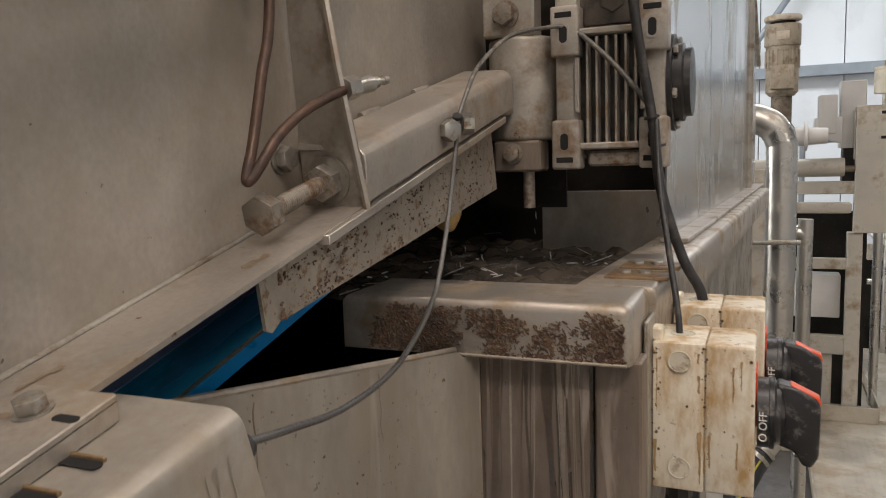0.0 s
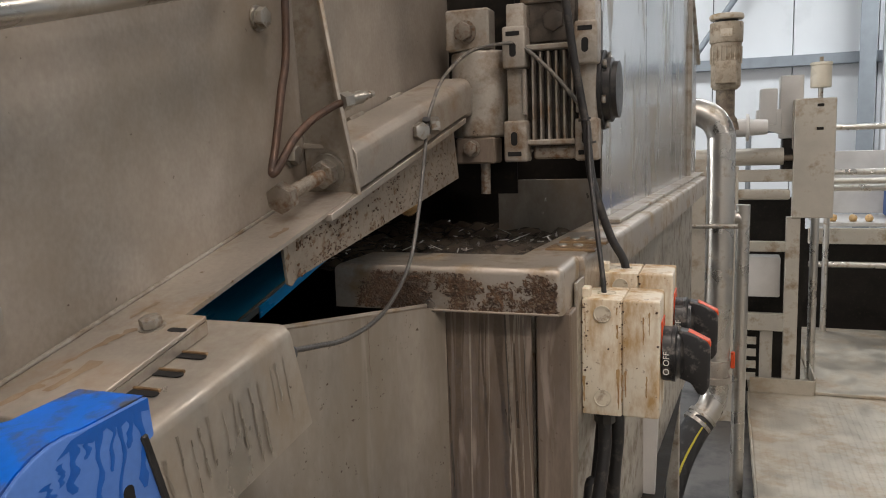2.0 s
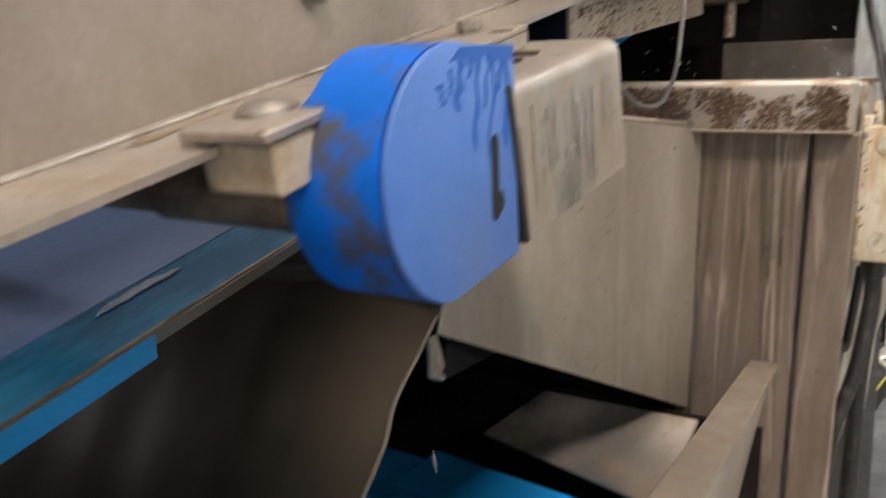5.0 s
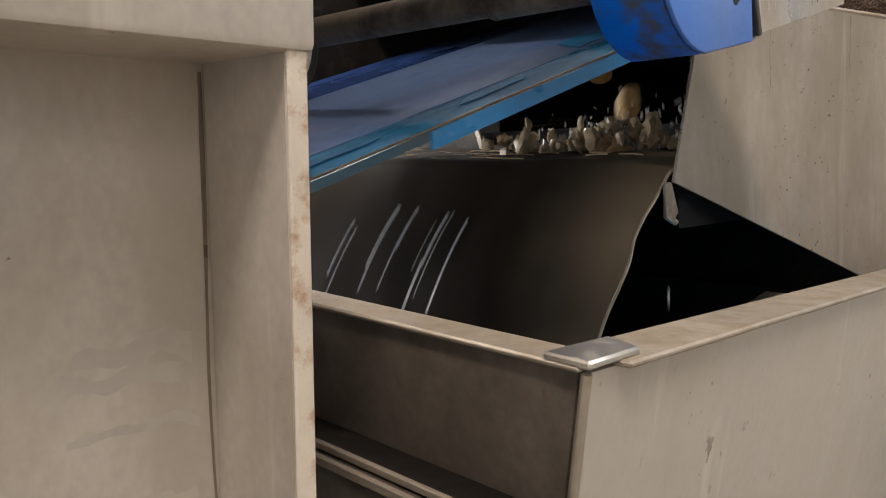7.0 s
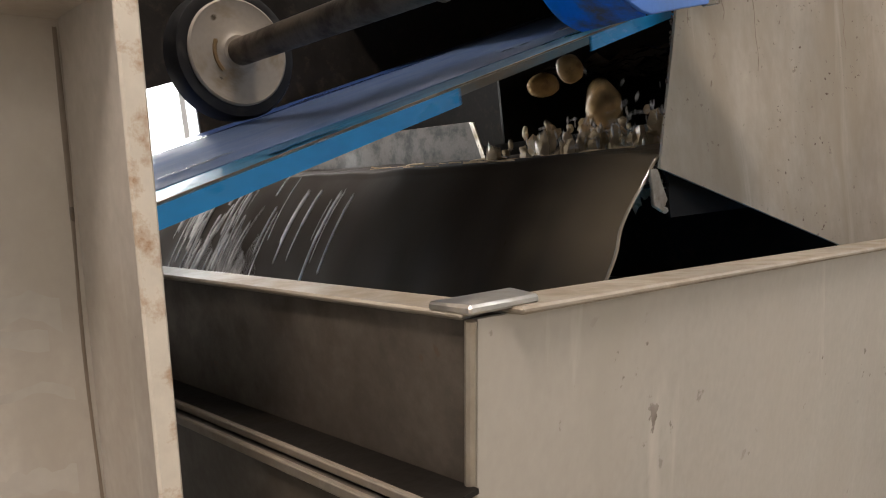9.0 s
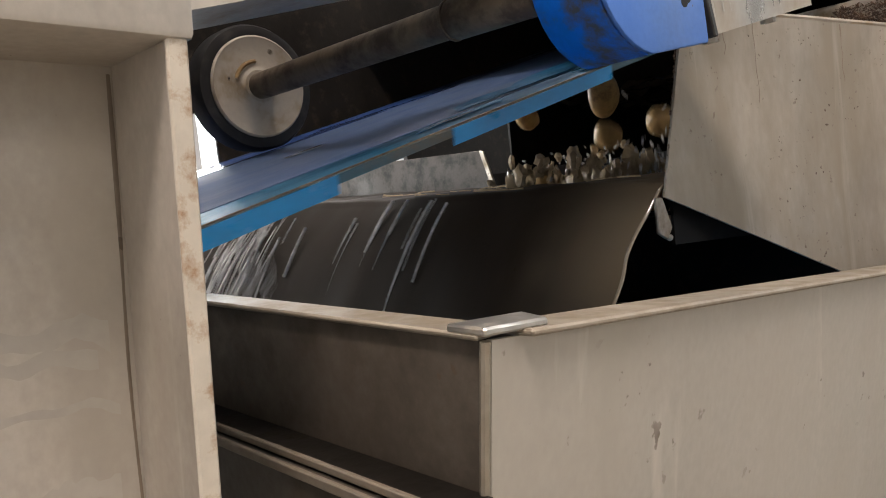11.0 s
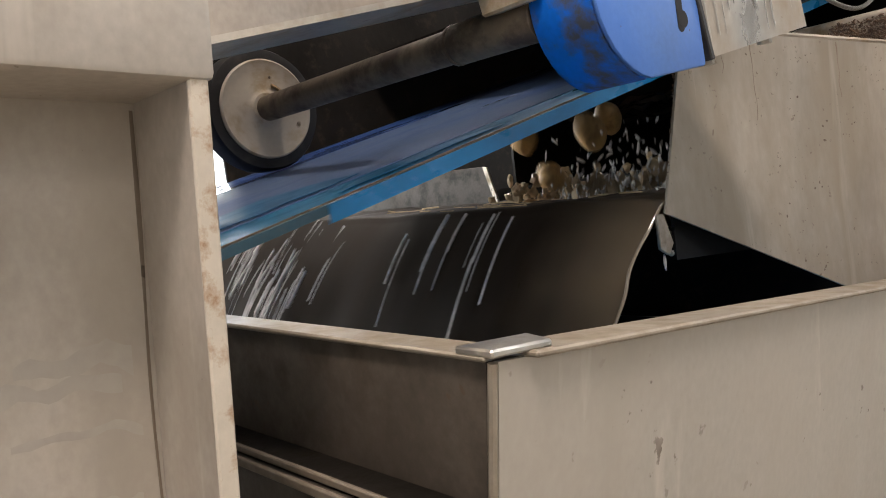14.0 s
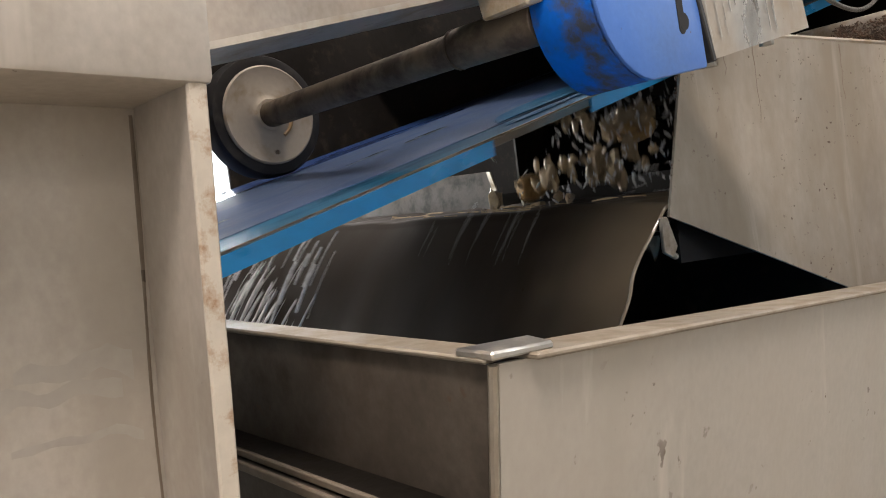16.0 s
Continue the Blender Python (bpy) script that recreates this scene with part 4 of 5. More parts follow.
    bmesh.ops.translate(fl, verts=fl.verts, vec=(-0.2815 + rrun.uniform(-0.001, 0.001), -0.372 + 0.29 * (zz - 0.842) + 0.006 * rrun.random() ** 3, zz))
    crumbs.append(fl)
tagged(part("dirt_crumbs", join(*crumbs), "mud", tank, "crumbs of dirt on the wall's edge"), kind="stuff")
part("seam", tube([Vector((-0.1555 + 0.0022 * noise.noise(Vector((q * 0.9, 1, 0))), 0.0195, 0.995 - 0.0168 * q)) for q in range(21)], 0.0022, 8, 3), "pale_run", tank, "lime-crusted welded seam")
part("side_wall", box(-0.045, -0.04, 0.03, 2.0, 0.35, 0.998, m=side_m), "steel", tank)
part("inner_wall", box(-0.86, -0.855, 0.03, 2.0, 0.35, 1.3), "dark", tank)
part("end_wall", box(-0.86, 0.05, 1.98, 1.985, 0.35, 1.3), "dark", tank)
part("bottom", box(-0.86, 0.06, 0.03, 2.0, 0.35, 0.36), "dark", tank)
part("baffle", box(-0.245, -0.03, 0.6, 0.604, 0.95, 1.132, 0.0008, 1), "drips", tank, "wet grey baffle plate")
part("dark_panel", box(-0.86, -0.02, 0.75, 0.755, 0.4, 1.6), "dark", tank, "black sheet painted for the unlit tank interior")
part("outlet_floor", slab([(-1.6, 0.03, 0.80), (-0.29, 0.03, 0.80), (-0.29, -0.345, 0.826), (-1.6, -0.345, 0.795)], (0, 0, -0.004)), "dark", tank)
part("outlet_void_sheet", slab([(-0.2915, -0.344, 0.846), (-0.2915, 0.03, 0.846), (-0.2915, 0.03, 0.77), (-0.2915, -0.344, 0.79)], (-0.003, 0, 0)), "black", tank, "black sheet standing in for the dark under the outlet wall")
part("outlet_screen", join(box(-1.64, -1.622, -0.02, 0.4, 0.3, 0.84), box(-1.64, -1.622, 0.404, 2.0, 0.3, 1.3)), "dark", tank, "black sheet added to hide the bright hall behind the outlet")
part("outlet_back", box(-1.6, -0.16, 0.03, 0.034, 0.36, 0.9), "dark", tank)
lipb = part("lip_bracket", slab([(-0.283, -0.374, 0.842), (-0.283, -0.386, 0.842), (-0.283, -0.386, 0.806), (-0.283, -0.37, 0.798), (-0.283, -0.36, 0.81)], (-0.004, 0, 0), 0.001, 1), "steel", tank, "small steel lip bracket")
bolt("bolt", (-0.284, -0.366, 0.8), (0.4, -0.9, 0), 0.005, lipb)
part("inner_plate", slab([(-1.6, -0.1, 0.8), (-0.762, -0.1, 0.8), (-0.809, -0.1, 0.94), (-1.6, -0.1, 0.965)], (0, 0.004, 0), 0.001, 1), "gearbody", tank, "grey inner guide plate")
part("plate_fold", slab([(-0.762, -0.103, 0.8), (-0.75, -0.103, 0.8), (-0.797, -0.103, 0.938), (-0.808, -0.103, 0.9395)], (0, -0.004, 0), 0.001, 1), "rim", tank, "pale folded edge of the plate")

# long upper panels of the tank
hood = thing("tank_hood", (0, 1.1, 1.06), "tall polished stainless splash panels on the tank", "panel")
for y0, y1, top in ((0.5, 1.0, 2.1), (1.004, 1.5, 2.0), (1.504, 1.92, 1.72)):
    b = slab([(-0.052, y0, 1.058), (-0.052, y1, 1.058), (-0.052, y1, top), (-0.052, y0, top + 0.03)], (-0.003, 0, 0))
    bmesh.ops.transform(b, matrix=side_m, verts=b.verts)
    part("panel", b, "clear", hood)
b = slab([(-0.051, 1.93, 1.065), (-0.051, 2.2, 1.065), (-0.051, 2.2, 1.46), (-0.051, 1.93, 1.66)], (-0.003, 0, 0))
bmesh.ops.transform(b, matrix=side_m, verts=b.verts)
part("window_panel", b, "clear", hood, "angled end panel")
for y0, y1, zt0, zt1 in ((1.925, 1.94, 1.75, 1.75),):
    part("post", box(-0.056, -0.04, y0, y1, 1.06, zt0, 0.002, 1, side_m), "steel", hood)
e0, e1 = side_m @ Vector((-0.046, 1.93, 1.7)), side_m @ Vector((-0.046, 2.22, 1.47))
part("sloping_edge", tube([e0, e1], 0.008, 8, smooth=False), "steel", hood)
part("base_angle", box(-0.062, -0.02, 0.5, 2.2, 1.057, 1.064, 0.001, 1, side_m), "rim", hood, "dirty base angle")

# water in the tank, the stream over the lip, the falling sheet
def ripple(nx, ny, fx, material, name, parent, label):
    bm = bmesh.new()
    g = [[bm.verts.new(fx(i / nx, j / ny)) for j in range(ny + 1)] for i in range(nx + 1)]
    for i in range(nx):
        for j in range(ny):
            bm.faces.new((g[i][j], g[i + 1][j], g[i + 1][j + 1], g[i][j + 1]))
    bmesh.ops.recalc_face_normals(bm, faces=bm.faces)
    return part(name, bm, material, parent, label, 80)


water = thing("water", (-0.4, 0.1, 0.9), "muddy brown water in the tank and over its outlet", "water", kind="structure")
ripple(60, 60, lambda u, v: Vector((-0.855 + 0.8 * u, 0.1 + 0.64 * v, 1.028 + 0.019 * noise.noise(Vector((u * 26, v * 24, 1))) + 0.006 * noise.noise(Vector((u * 60, v * 60, 3))))), "pool", "pool", water, "choppy dark water")


def fall(u, v):
    """The sheet of water: a flat run to the lip, then a free fall."""
    xx = -1.6 + 1.311 * u
    top = 0.856 + 0.036 * (-0.294 - xx) + 0.005 * math.exp(-((xx + 0.42) / 0.1) ** 2) + 0.004 * noise.noise(Vector((xx * 11, 2, 0)))
    if v < 0.3:
        s = v / 0.3
        y = 0.02 - 0.37 * s
        z = top + 0.006 * noise.noise(Vector((xx * 22, s * 8, 5))) * (1 - 0.6 * s)
    else:
        s = (v - 0.3) / 0.7
        d = 0.19 * s
        y = -0.35 - d
        z = top - 0.62 * d * min(1, d / 0.012) - 4.2 * d * d
        y += 0.006 * noise.noise(Vector((xx * 13, s * 1.4, 3))) * min(1, 3 * s)
    xx += (0.006 * noise.noise(Vector((3, v * 7, 1))) - 0.012 * v) * max(0, u - 0.9) * 10 * min(1, max(0, v - 0.3) * 4)
    return Vector((xx, y, z))


part("edge_highlight", tube([fall(0.999, 0.27 + 0.06 * q) + Vector((0.0005, -0.0005, 0)) for q in range(12)], 0.0018, 8), "bead", water, "wet edge of the falling water with its highlight drawn in")
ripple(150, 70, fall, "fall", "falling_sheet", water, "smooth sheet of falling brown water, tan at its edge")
flecks = random.Random(61)
for k in range(26):
    xx, v = flecks.uniform(-0.95, -0.32), flecks.uniform(0.16, 0.31)
    u = (xx + 1.6) / 1.311
    line4 = [fall(u + 0.006 * q * flecks.uniform(0.6, 1.6), v + 0.004 * noise.noise(Vector((k, q, 0)))) + Vector((0, 0, 0.0012)) for q in range(5)]
    part("foam_line", tube(line4, flecks.uniform(0.0005, 0.0014), 6, 4), "froth", water, "pale line of foam")

# ---- collecting trough in front ----
def tz(y):
    return 0.8115 - 0.088 * (y + 0.86)


trough = thing("collecting_trough", (-0.3, -0.5, 0.3), "grey steel collecting trough with folded edges", "trough")
part("right_panel", slab([(-0.055, -0.86, tz(-0.86)), (-0.055, -0.005, tz(-0.005)), (-0.1136, -0.005, 0.35), (-0.125, -0.86, 0.35)], (-0.003, 0, 0)), "panel", trough, "flat grey side panel")
part("right_lip", slab([(-0.0475, -0.845, tz(-0.845)), (-0.0475, -0.005, tz(-0.005)), (-0.08, -0.005, tz(-0.005)), (-0.08, -0.845, tz(-0.845))], (0, 0, 0.003), 0.001, 1), "lip", trough, "folded top lip")
part("front_panel", slab([(-0.06, -0.862, 0.8115), (-0.128, -0.862, 0.36), (-1.6, -0.862, 0.36), (-1.6, -0.862, 0.85)], (0, 0.003, 0)), "front", trough, "dirty front panel, its base darkened as shadow")
part("front_lip", slab([(-0.057, -0.866, 0.812), (-1.6, -0.866, 0.851), (-1.6, -0.846, 0.851), (-0.057, -0.846, 0.812)], (0, 0, 0.0028), 0.001, 1), "lip", trough, "folded front lip")
part("corner_clip", slab([(-0.052, -0.866, 0.814), (-0.074, -0.866, 0.8145), (-0.07, -0.826, 0.8125), (-0.052, -0.83, 0.8115)], (0, 0, 0.0035), 0.001, 1), "pipe", trough, "shiny corner clip")
part("corner_seam", tube([(-0.0555, -0.863, 0.8115), (-0.1025, -0.863, 0.5)], 0.0022, 8, smooth=False), "lip", trough)
LZ = -0.02
part("ledge", slab([(-0.06, -0.88, 0.7475), (-0.9, -0.88, 0.7475 - 0.84 * LZ), (-0.9, -0.8635, 0.7485 - 0.84 * LZ), (-0.06, -0.8635, 0.7485)], (0, 0, 0.002)), "dark", trough, "dark ledge below the panel")
part("ledge_edge", slab([(-0.06, -0.8835, 0.751), (-0.9, -0.8835, 0.751 - 0.84 * LZ), (-0.9, -0.8805, 0.751 - 0.84 * LZ), (-0.06, -0.8805, 0.751)], (0, 0, -0.004), 0.0006, 1), "lip", trough, "worn tan ledge edge")
part("lower_ledge_edge", slab([(-0.06, -0.888, 0.7465), (-0.9, -0.888, 0.7465 - 0.84 * LZ), (-0.9, -0.885, 0.7465 - 0.84 * LZ), (-0.06, -0.885, 0.7465)], (0, 0, -0.005), 0.0006, 1), "lip", trough)
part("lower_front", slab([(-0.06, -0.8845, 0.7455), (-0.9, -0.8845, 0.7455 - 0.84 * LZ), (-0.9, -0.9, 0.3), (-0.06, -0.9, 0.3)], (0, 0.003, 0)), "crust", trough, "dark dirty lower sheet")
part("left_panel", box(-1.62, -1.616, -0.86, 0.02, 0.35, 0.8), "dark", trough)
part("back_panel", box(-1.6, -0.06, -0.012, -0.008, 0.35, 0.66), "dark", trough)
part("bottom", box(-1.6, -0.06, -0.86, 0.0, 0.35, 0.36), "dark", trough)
part("guide", slab([(-0.13, -0.02, 0.66), (-0.33, -0.02, 0.66), (-0.40, -0.06, 0.60), (-0.14, -0.14, 0.60)], (0, 0, -0.006), 0.002, 1), "flange", trough, "pale sloping guide sheet")
low = thing("lower_belt", (-0.4, -0.4, 0.58), "bright blue belt at the bottom of the trough", "belt")
part("carcass", slab([(-0.86, -0.1, 0.575), (-0.19, -0.14, 0.575), (-0.1, -0.8, 0.575), (-0.86, -0.8, 0.575)], (0, 0, -0.006)), "lowbelt", low)
part("border", slab([(-0.45, -0.1, 0.577), (-0.13, -0.14, 0.577), (-0.115, -0.24, 0.577), (-0.45, -0.2, 0.577)], (0, 0, -0.006)), "lowedge", low, "light blue border")

# channel post with its head beam, close to the camera
post = thing("channel_post", (-0.16, -0.95, FLOOR - 0.1), "pale steel channel post with a rusty flange edge", "post")
part("web", box(-0.2, -0.196, -1.12, -0.934, FLOOR - 0.1, 0.94), "web", post, "grey web with dark smudges")
part("flange", box(-0.196, -0.1405, -0.936, -0.929, FLOOR - 0.1, 0.94, 0.001, 1), "web", post)
part("flange_edge", box(-0.1405, -0.1385, -0.9365, -0.9285, FLOOR - 0.1, 0.94, 0.0008, 1), "chip", post, "pale chipped flange edge")
part("head_beam", box(-1.6, -0.1365, -1.3, -0.926, 0.938, 0.99, 0.003, 2), "web", post, "steel head beam")
part("light_block_sheet", box(-1.6, -0.202, -1.13, -1.126, FLOOR - 0.1, 0.938), "web", post, "unseen sheet added to keep light off the front panel")
part("joint_stain", trickle((-0.1956, -0.9375, 0.935), (0, 0, -1), (0, 1, 0), (1, 0, 0), 0.34, 0.0011, 77, 0.002, 20), "run", post, "rusty joint line")
for z, wd, y, ln, m in ((0.832, 0.007, -0.945, 0.045, "smudge"), (0.822, 0.005, -0.95, 0.05, "smudge"), (0.803, 0.003, -0.943, 0.05, "smudge"), (0.77, 0.006, -0.945, 0.03, "smudge")):
    part("smear", trickle((-0.1959, y, z), (0, -1, 0.06), (0, 0, 1), (1, 0, 0), ln, wd, z * 60, 0.006, 14, 0.00008), m, post, "dark wiped smear")
post_lean = Matrix(((1, 0, 0.03, 0), (0, 1, 0.045, 0), (-0.03, -0.045, 1, 0), (0, 0, 0, 1)))
post.matrix_basis = Matrix.Translation((-0.1315, -0.9605, 0.933)) @ post_lean.to_quaternion().to_matrix().to_4x4() @ Matrix.Translation((0, 0, FLOOR - 1.038))


# ---- gearbox and its bearing arm ----
gear = thing("gearbox", (-0.07, 0.35, 1.17), "cast finned gearbox, beige paint worn and dirty", "gearbox")
GY = 0.3
part("body", box(-0.128, -0.008, GY + 0.016, GY + 0.12, 1.195, 1.42, 0.006, 2), "gearbody", gear, "ribbed casting")
for i in range(6):
    xx = -0.1 + i * 0.0122
    part("fin", box(xx, xx + 0.0032, GY - 0.004, GY + 0.018, 1.21, 1.345, 0.0008, 1), "cast", gear)
part("lower_bar", box(-0.118, -0.02, GY - 0.006, GY + 0.018, 1.202, 1.211, 0.002, 1), "cast", gear)
part("lower_block", box(-0.1, -0.03, GY + 0.004, GY + 0.03, 1.18, 1.2, 0.003, 1), "rustbolt", gear)
part("upper_bar", box(-0.118, -0.02, GY - 0.006, GY + 0.018, 1.347, 1.356, 0.002, 1), "cast", gear)
for x0, x1 in ((-0.144, -0.107), (-0.032, 0.003)):
    part("side_rail", box(x0 + 0.004, x1 - 0.004, GY - 0.002, GY + 0.05, 1.19, 1.42, 0.003, 2), "cast", gear, "pale cast side rail")
    part("rib", box(x1 - 0.007 if x0 < -0.1 else x0 + 0.001, x1 - 0.001 if x0 < -0.1 else x0 + 0.007, GY - 0.008, GY, 1.25, 1.32, 0.001, 1), "cast", gear)
    for z0 in (1.177, 1.321):
        foot = part("foot", box(x0, x1, GY - 0.014, GY + 0.022, z0, z0 + 0.064, 0.004, 3), "cast", gear, "cast mounting foot")
        cx, up = (x0 + x1) / 2 - 0.001, z0 < 1.25
        part("slot_ring", oval((cx, GY - 0.0138, z0 + (0.036 if up else 0.028)), (0, -1, 0), 0.016, 0.028, 0.0012), "cast", foot)
        part("slot", oval((cx, GY - 0.0148, z0 + (0.036 if up else 0.028)), (0, -1, 0), 0.0105, 0.0215, 0.0005), "black", foot, "oval bolt slot")
        part("recess", box(cx - 0.011, cx + 0.011, GY - 0.0147, GY - 0.0135, z0 + (0.009 if up else 0.049), z0 + (0.016 if up else 0.056), 0.001, 1), "black", foot)
part("top_block", box(-0.106, -0.034, GY + 0.012, GY + 0.1, 1.36, 1.42, 0.004, 2), "gearbody", gear)
part("plug", hexhead((-0.068, GY + 0.013, 1.392), (0, -1, 0), 0.03, 0.006), "gearbody", gear, "dark screw plug")
part("output_flange", lathe((-0.004, GY + 0.06, 1.285), (1, 0, 0), [(0, 0.02), (0.003, 0.062), (0.009, 0.062), (0.009, 0.05), (0.02, 0.05), (0.022, 0.044), (0.03, 0.044)], 36), "rubber", gear, "dark round output flange")
for a in range(6):
    ang = a * math.tau / 6 + 0.3
    bolt("bolt", (0.005, GY + 0.06 + 0.055 * math.cos(ang), 1.285 + 0.055 * math.sin(ang)), (1, 0, 0), 0.011, gear, washer=False)
part("motor", rod((-0.07, GY + 0.06, 1.42), (-0.07, GY + 0.06, 1.75), 0.06, n=28, w=0.006), "cast", gear)

arm = thing("bearing_housing", (-0.2, 0.32, 1.22), "beige cast bearing arm with two bolted lugs", "bearing")
part("housing", rod((-0.196, 0.345, 1.217), (-0.196, 0.345, 1.355), 0.0485, n=36, w=0.006, seg=3), "cast", arm, "round bearing housing")
part("upper_lug", box(-0.241, -0.169, 0.3, 0.34, 1.355, 1.419, 0.003, 1), "cast", arm)
part("lower_lug", box(-0.229, -0.163, 0.3, 0.345, 1.175, 1.217, 0.003, 1), "brown", arm)
bolt("bolt", (-0.207, 0.299, 1.383), (0, -1, 0), 0.026, arm, "rustbolt")
bolt("bolt", (-0.201, 0.299, 1.2), (0, -1, 0), 0.02, arm, "rustbolt")
part("threaded_rod", rod((-0.185, 0.32, 1.125), (-0.185, 0.32, 1.175), 0.008, n=14), "rustbolt", arm)
part("tube_end", box(-0.268, -0.197, 0.26, 0.3, 1.25, 1.302, 0.008, 3), "flange", arm, "square tube end")
part("back_plate", box(-0.268, -0.15, 0.39, 0.395, 1.12, 1.6), "dark", arm)

# ---- isolator switches ----
def isolator(y):
    sw = thing("isolator_switch", (0.05, y, 0.85), "cream plastic isolator switch box with a black rotary handle", "switch", "isolator switches")
    part("base", box(0.011, 0.0625, y, y + 0.088, 0.848, 1.004, 0.0022, 2), "iso", sw, "stained cream base half")
    part("cover", box(0.0628, 0.11, y + 0.0002, y + 0.0878, 0.8484, 1.0036, 0.003, 3), "iso", sw, "stained cream cover half")
    for zz in (0.872, 0.985):
        k = part("knockout", lathe((0.038, y - 0.0006, zz), (0, -1, 0), [(0, 0.0115), (0.0012, 0.0115), (0.0014, 0.0105), (0.0006, 0.0098), (0.0006, 0.001)], 24), "isospot", sw, "round knockout")
    for xx in (0.037,):
        part("top_knockout", lathe((xx, y + 0.045, 1.0036), (0, 0, 1), [(0, 0.013), (0.0012, 0.013), (0.0014, 0.0115), (0.0006, 0.011), (0.0006, 0.001)], 24), "isospot", sw)
    ri = random.Random(int(y * 100))
    for k in range(12):
        part("rust_stain", trickle((ri.choice((ri.uniform(0.056, 0.068), ri.uniform(0.064, 0.106), ri.uniform(0.013, 0.02))), y - 0.0003, ri.uniform(0.9, 0.998)), (0, 0, -1), (1, 0, 0), (0, -1, 0), ri.uniform(0.01, 0.06), ri.uniform(0.0004, 0.0018), k + y * 50, 0.001, 10), "rustrun", sw)
    lumps = []
    for k in range(100):
        fl = bmesh.new()
        bmesh.ops.create_icosphere(fl, subdivisions=1, radius=0.0004 + 0.0016 * ri.random() ** 3.5)
        bmesh.ops.translate(fl, verts=fl.verts, vec=(ri.choice((0.013, 0.016, 0.063, 0.064, ri.uniform(0.012, 0.108))) + ri.uniform(-0.003, 0.003), y, 0.852 + 0.148 * ri.random() ** 0.6))
        lumps.append(fl)
    tagged(part("dirt_crumbs", join(*lumps), "mud", sw, "brown crumbs of dirt"), kind="stuff")
    part("tab", box(0.008, 0.02, y + 0.01, y + 0.03, 1.003, 1.017, 0.002, 1), "iso", sw)
    cz0, cy0 = 0.926, y + 0.044
    part("plate", box(0.11, 0.112, cy0 - 0.022, cy0 + 0.022, cz0 - 0.01, cz0 + 0.047, 0.0008, 1), "red", sw, "orange-red back plate")
    kn = part("knob", lathe((0.112, cy0, cz0), (1, 0, 0), [(0, 0.036), (0.011, 0.036), (0.0115, 0.037), (0.016, 0.037), (0.018, 0.033), (0.022, 0.031), (0.026, 0.02)], 32), "knob", sw, "black rotary handle")
    part("grip", slab([(0.13, cy0 - 0.013, cz0 + 0.035), (0.148, cy0 - 0.013, cz0 + 0.031), (0.168, cy0 - 0.013, cz0 + 0.02), (0.171, cy0 - 0.013, cz0 + 0.012), (0.17, cy0 - 0.013, cz0 - 0.04), (0.163, cy0 - 0.013, cz0 - 0.052), (0.155, cy0 - 0.013, cz0 - 0.05), (0.147, cy0 - 0.013, cz0 - 0.036), (0.13, cy0 - 0.013, cz0 - 0.03)], (0, 0.026, 0), 0.004, 3), "knob", kn)
    part("pointer", slab([(0.143, cy0 - 0.009, cz0 + 0.0335), (0.17, cy0 - 0.009, cz0 + 0.0205), (0.1712, cy0 - 0.009, cz0 + 0.014), (0.1685, cy0 - 0.009, cz0 + 0.015), (0.143, cy0 - 0.009, cz0 + 0.028)], (0, 0.018, 0), 0.0006, 1), "red", kn, "orange pointer strip")
    cu = bpy.data.curves.new("lettering", "FONT")
    cu.body, cu.size, cu.extrude = "O OFF", 0.0108, 0.0003
    cu.align_x, cu.align_y = "CENTER", "CENTER"
    tmp = bpy.data.objects.new("lettering", cu)
    scene.collection.objects.link(tmp)
    me = bpy.data.meshes.new_from_object(tmp.evaluated_get(bpy.context.evaluated_depsgraph_get()))
    bpy.data.objects.remove(tmp)
    bm = bmesh.new()
    bm.from_mesh(me)
    bpy.data.meshes.remove(me)
    bmesh.ops.transform(bm, matrix=Matrix.Translation((0.1178, cy0 - 0.0366, cz0 - 0.004)) @ Matrix(((0, -1, 0, 0), (0, 0, -1, 0), (1, 0, 0, 0), (0, 0, 0, 1))), verts=bm.verts)
    part("lettering", bm, "white", kn, "white lettering", 0)
    part("gland", rod((0.034, y + 0.045, 0.848), (0.034, y + 0.045, 0.822), 0.0145, n=8, w=0.002), "rubber", sw, "black cable gland")
    return sw


isolator(0.09)
second = isolator(0.21)
second.location += Vector((0.008, 0, 0.014))
plate = thing("switch_bracket", (0.01, 0.2, 0.8), "grey steel plate carrying the switches", "bracket")
part("plate", box(0.0065, 0.0105, 0.062, 0.34, 0.79, 1.03, 0.001, 1), "steel", plate)

# ---- cables and hoses ----
def cable(name, pts, r, material, label, category="cable", n=12):
    return solid(name, tube(pts, r, n), material, pts[0], label, category)


sensor = thing("sensor_cable", (-0.19, 0.08, 1.1), "thin grey sensor cable with a braided sheath", "cable")
part("upper_run", tube([(-0.118, 0.292, 1.36), (-0.145, 0.27, 1.357), (-0.17, 0.2, 1.34), (-0.185, 0.13, 1.3), (-0.188, 0.09, 1.262), (-0.189, 0.07, 1.236)], 0.0026, 10), "greycable", sensor)
part("lower_run", tube([(-0.189, 0.07, 1.236), (-0.185, 0.05, 1.2), (-0.178, 0.0, 1.12), (-0.168, -0.06, 1.068), (-0.155, -0.16, 1.036), (-0.146, -0.26, 1.033), (-0.138, -0.34, 1.046), (-0.134, -0.386, 1.055)], 0.0024, 10), "braid", sensor, "hanging braided run")
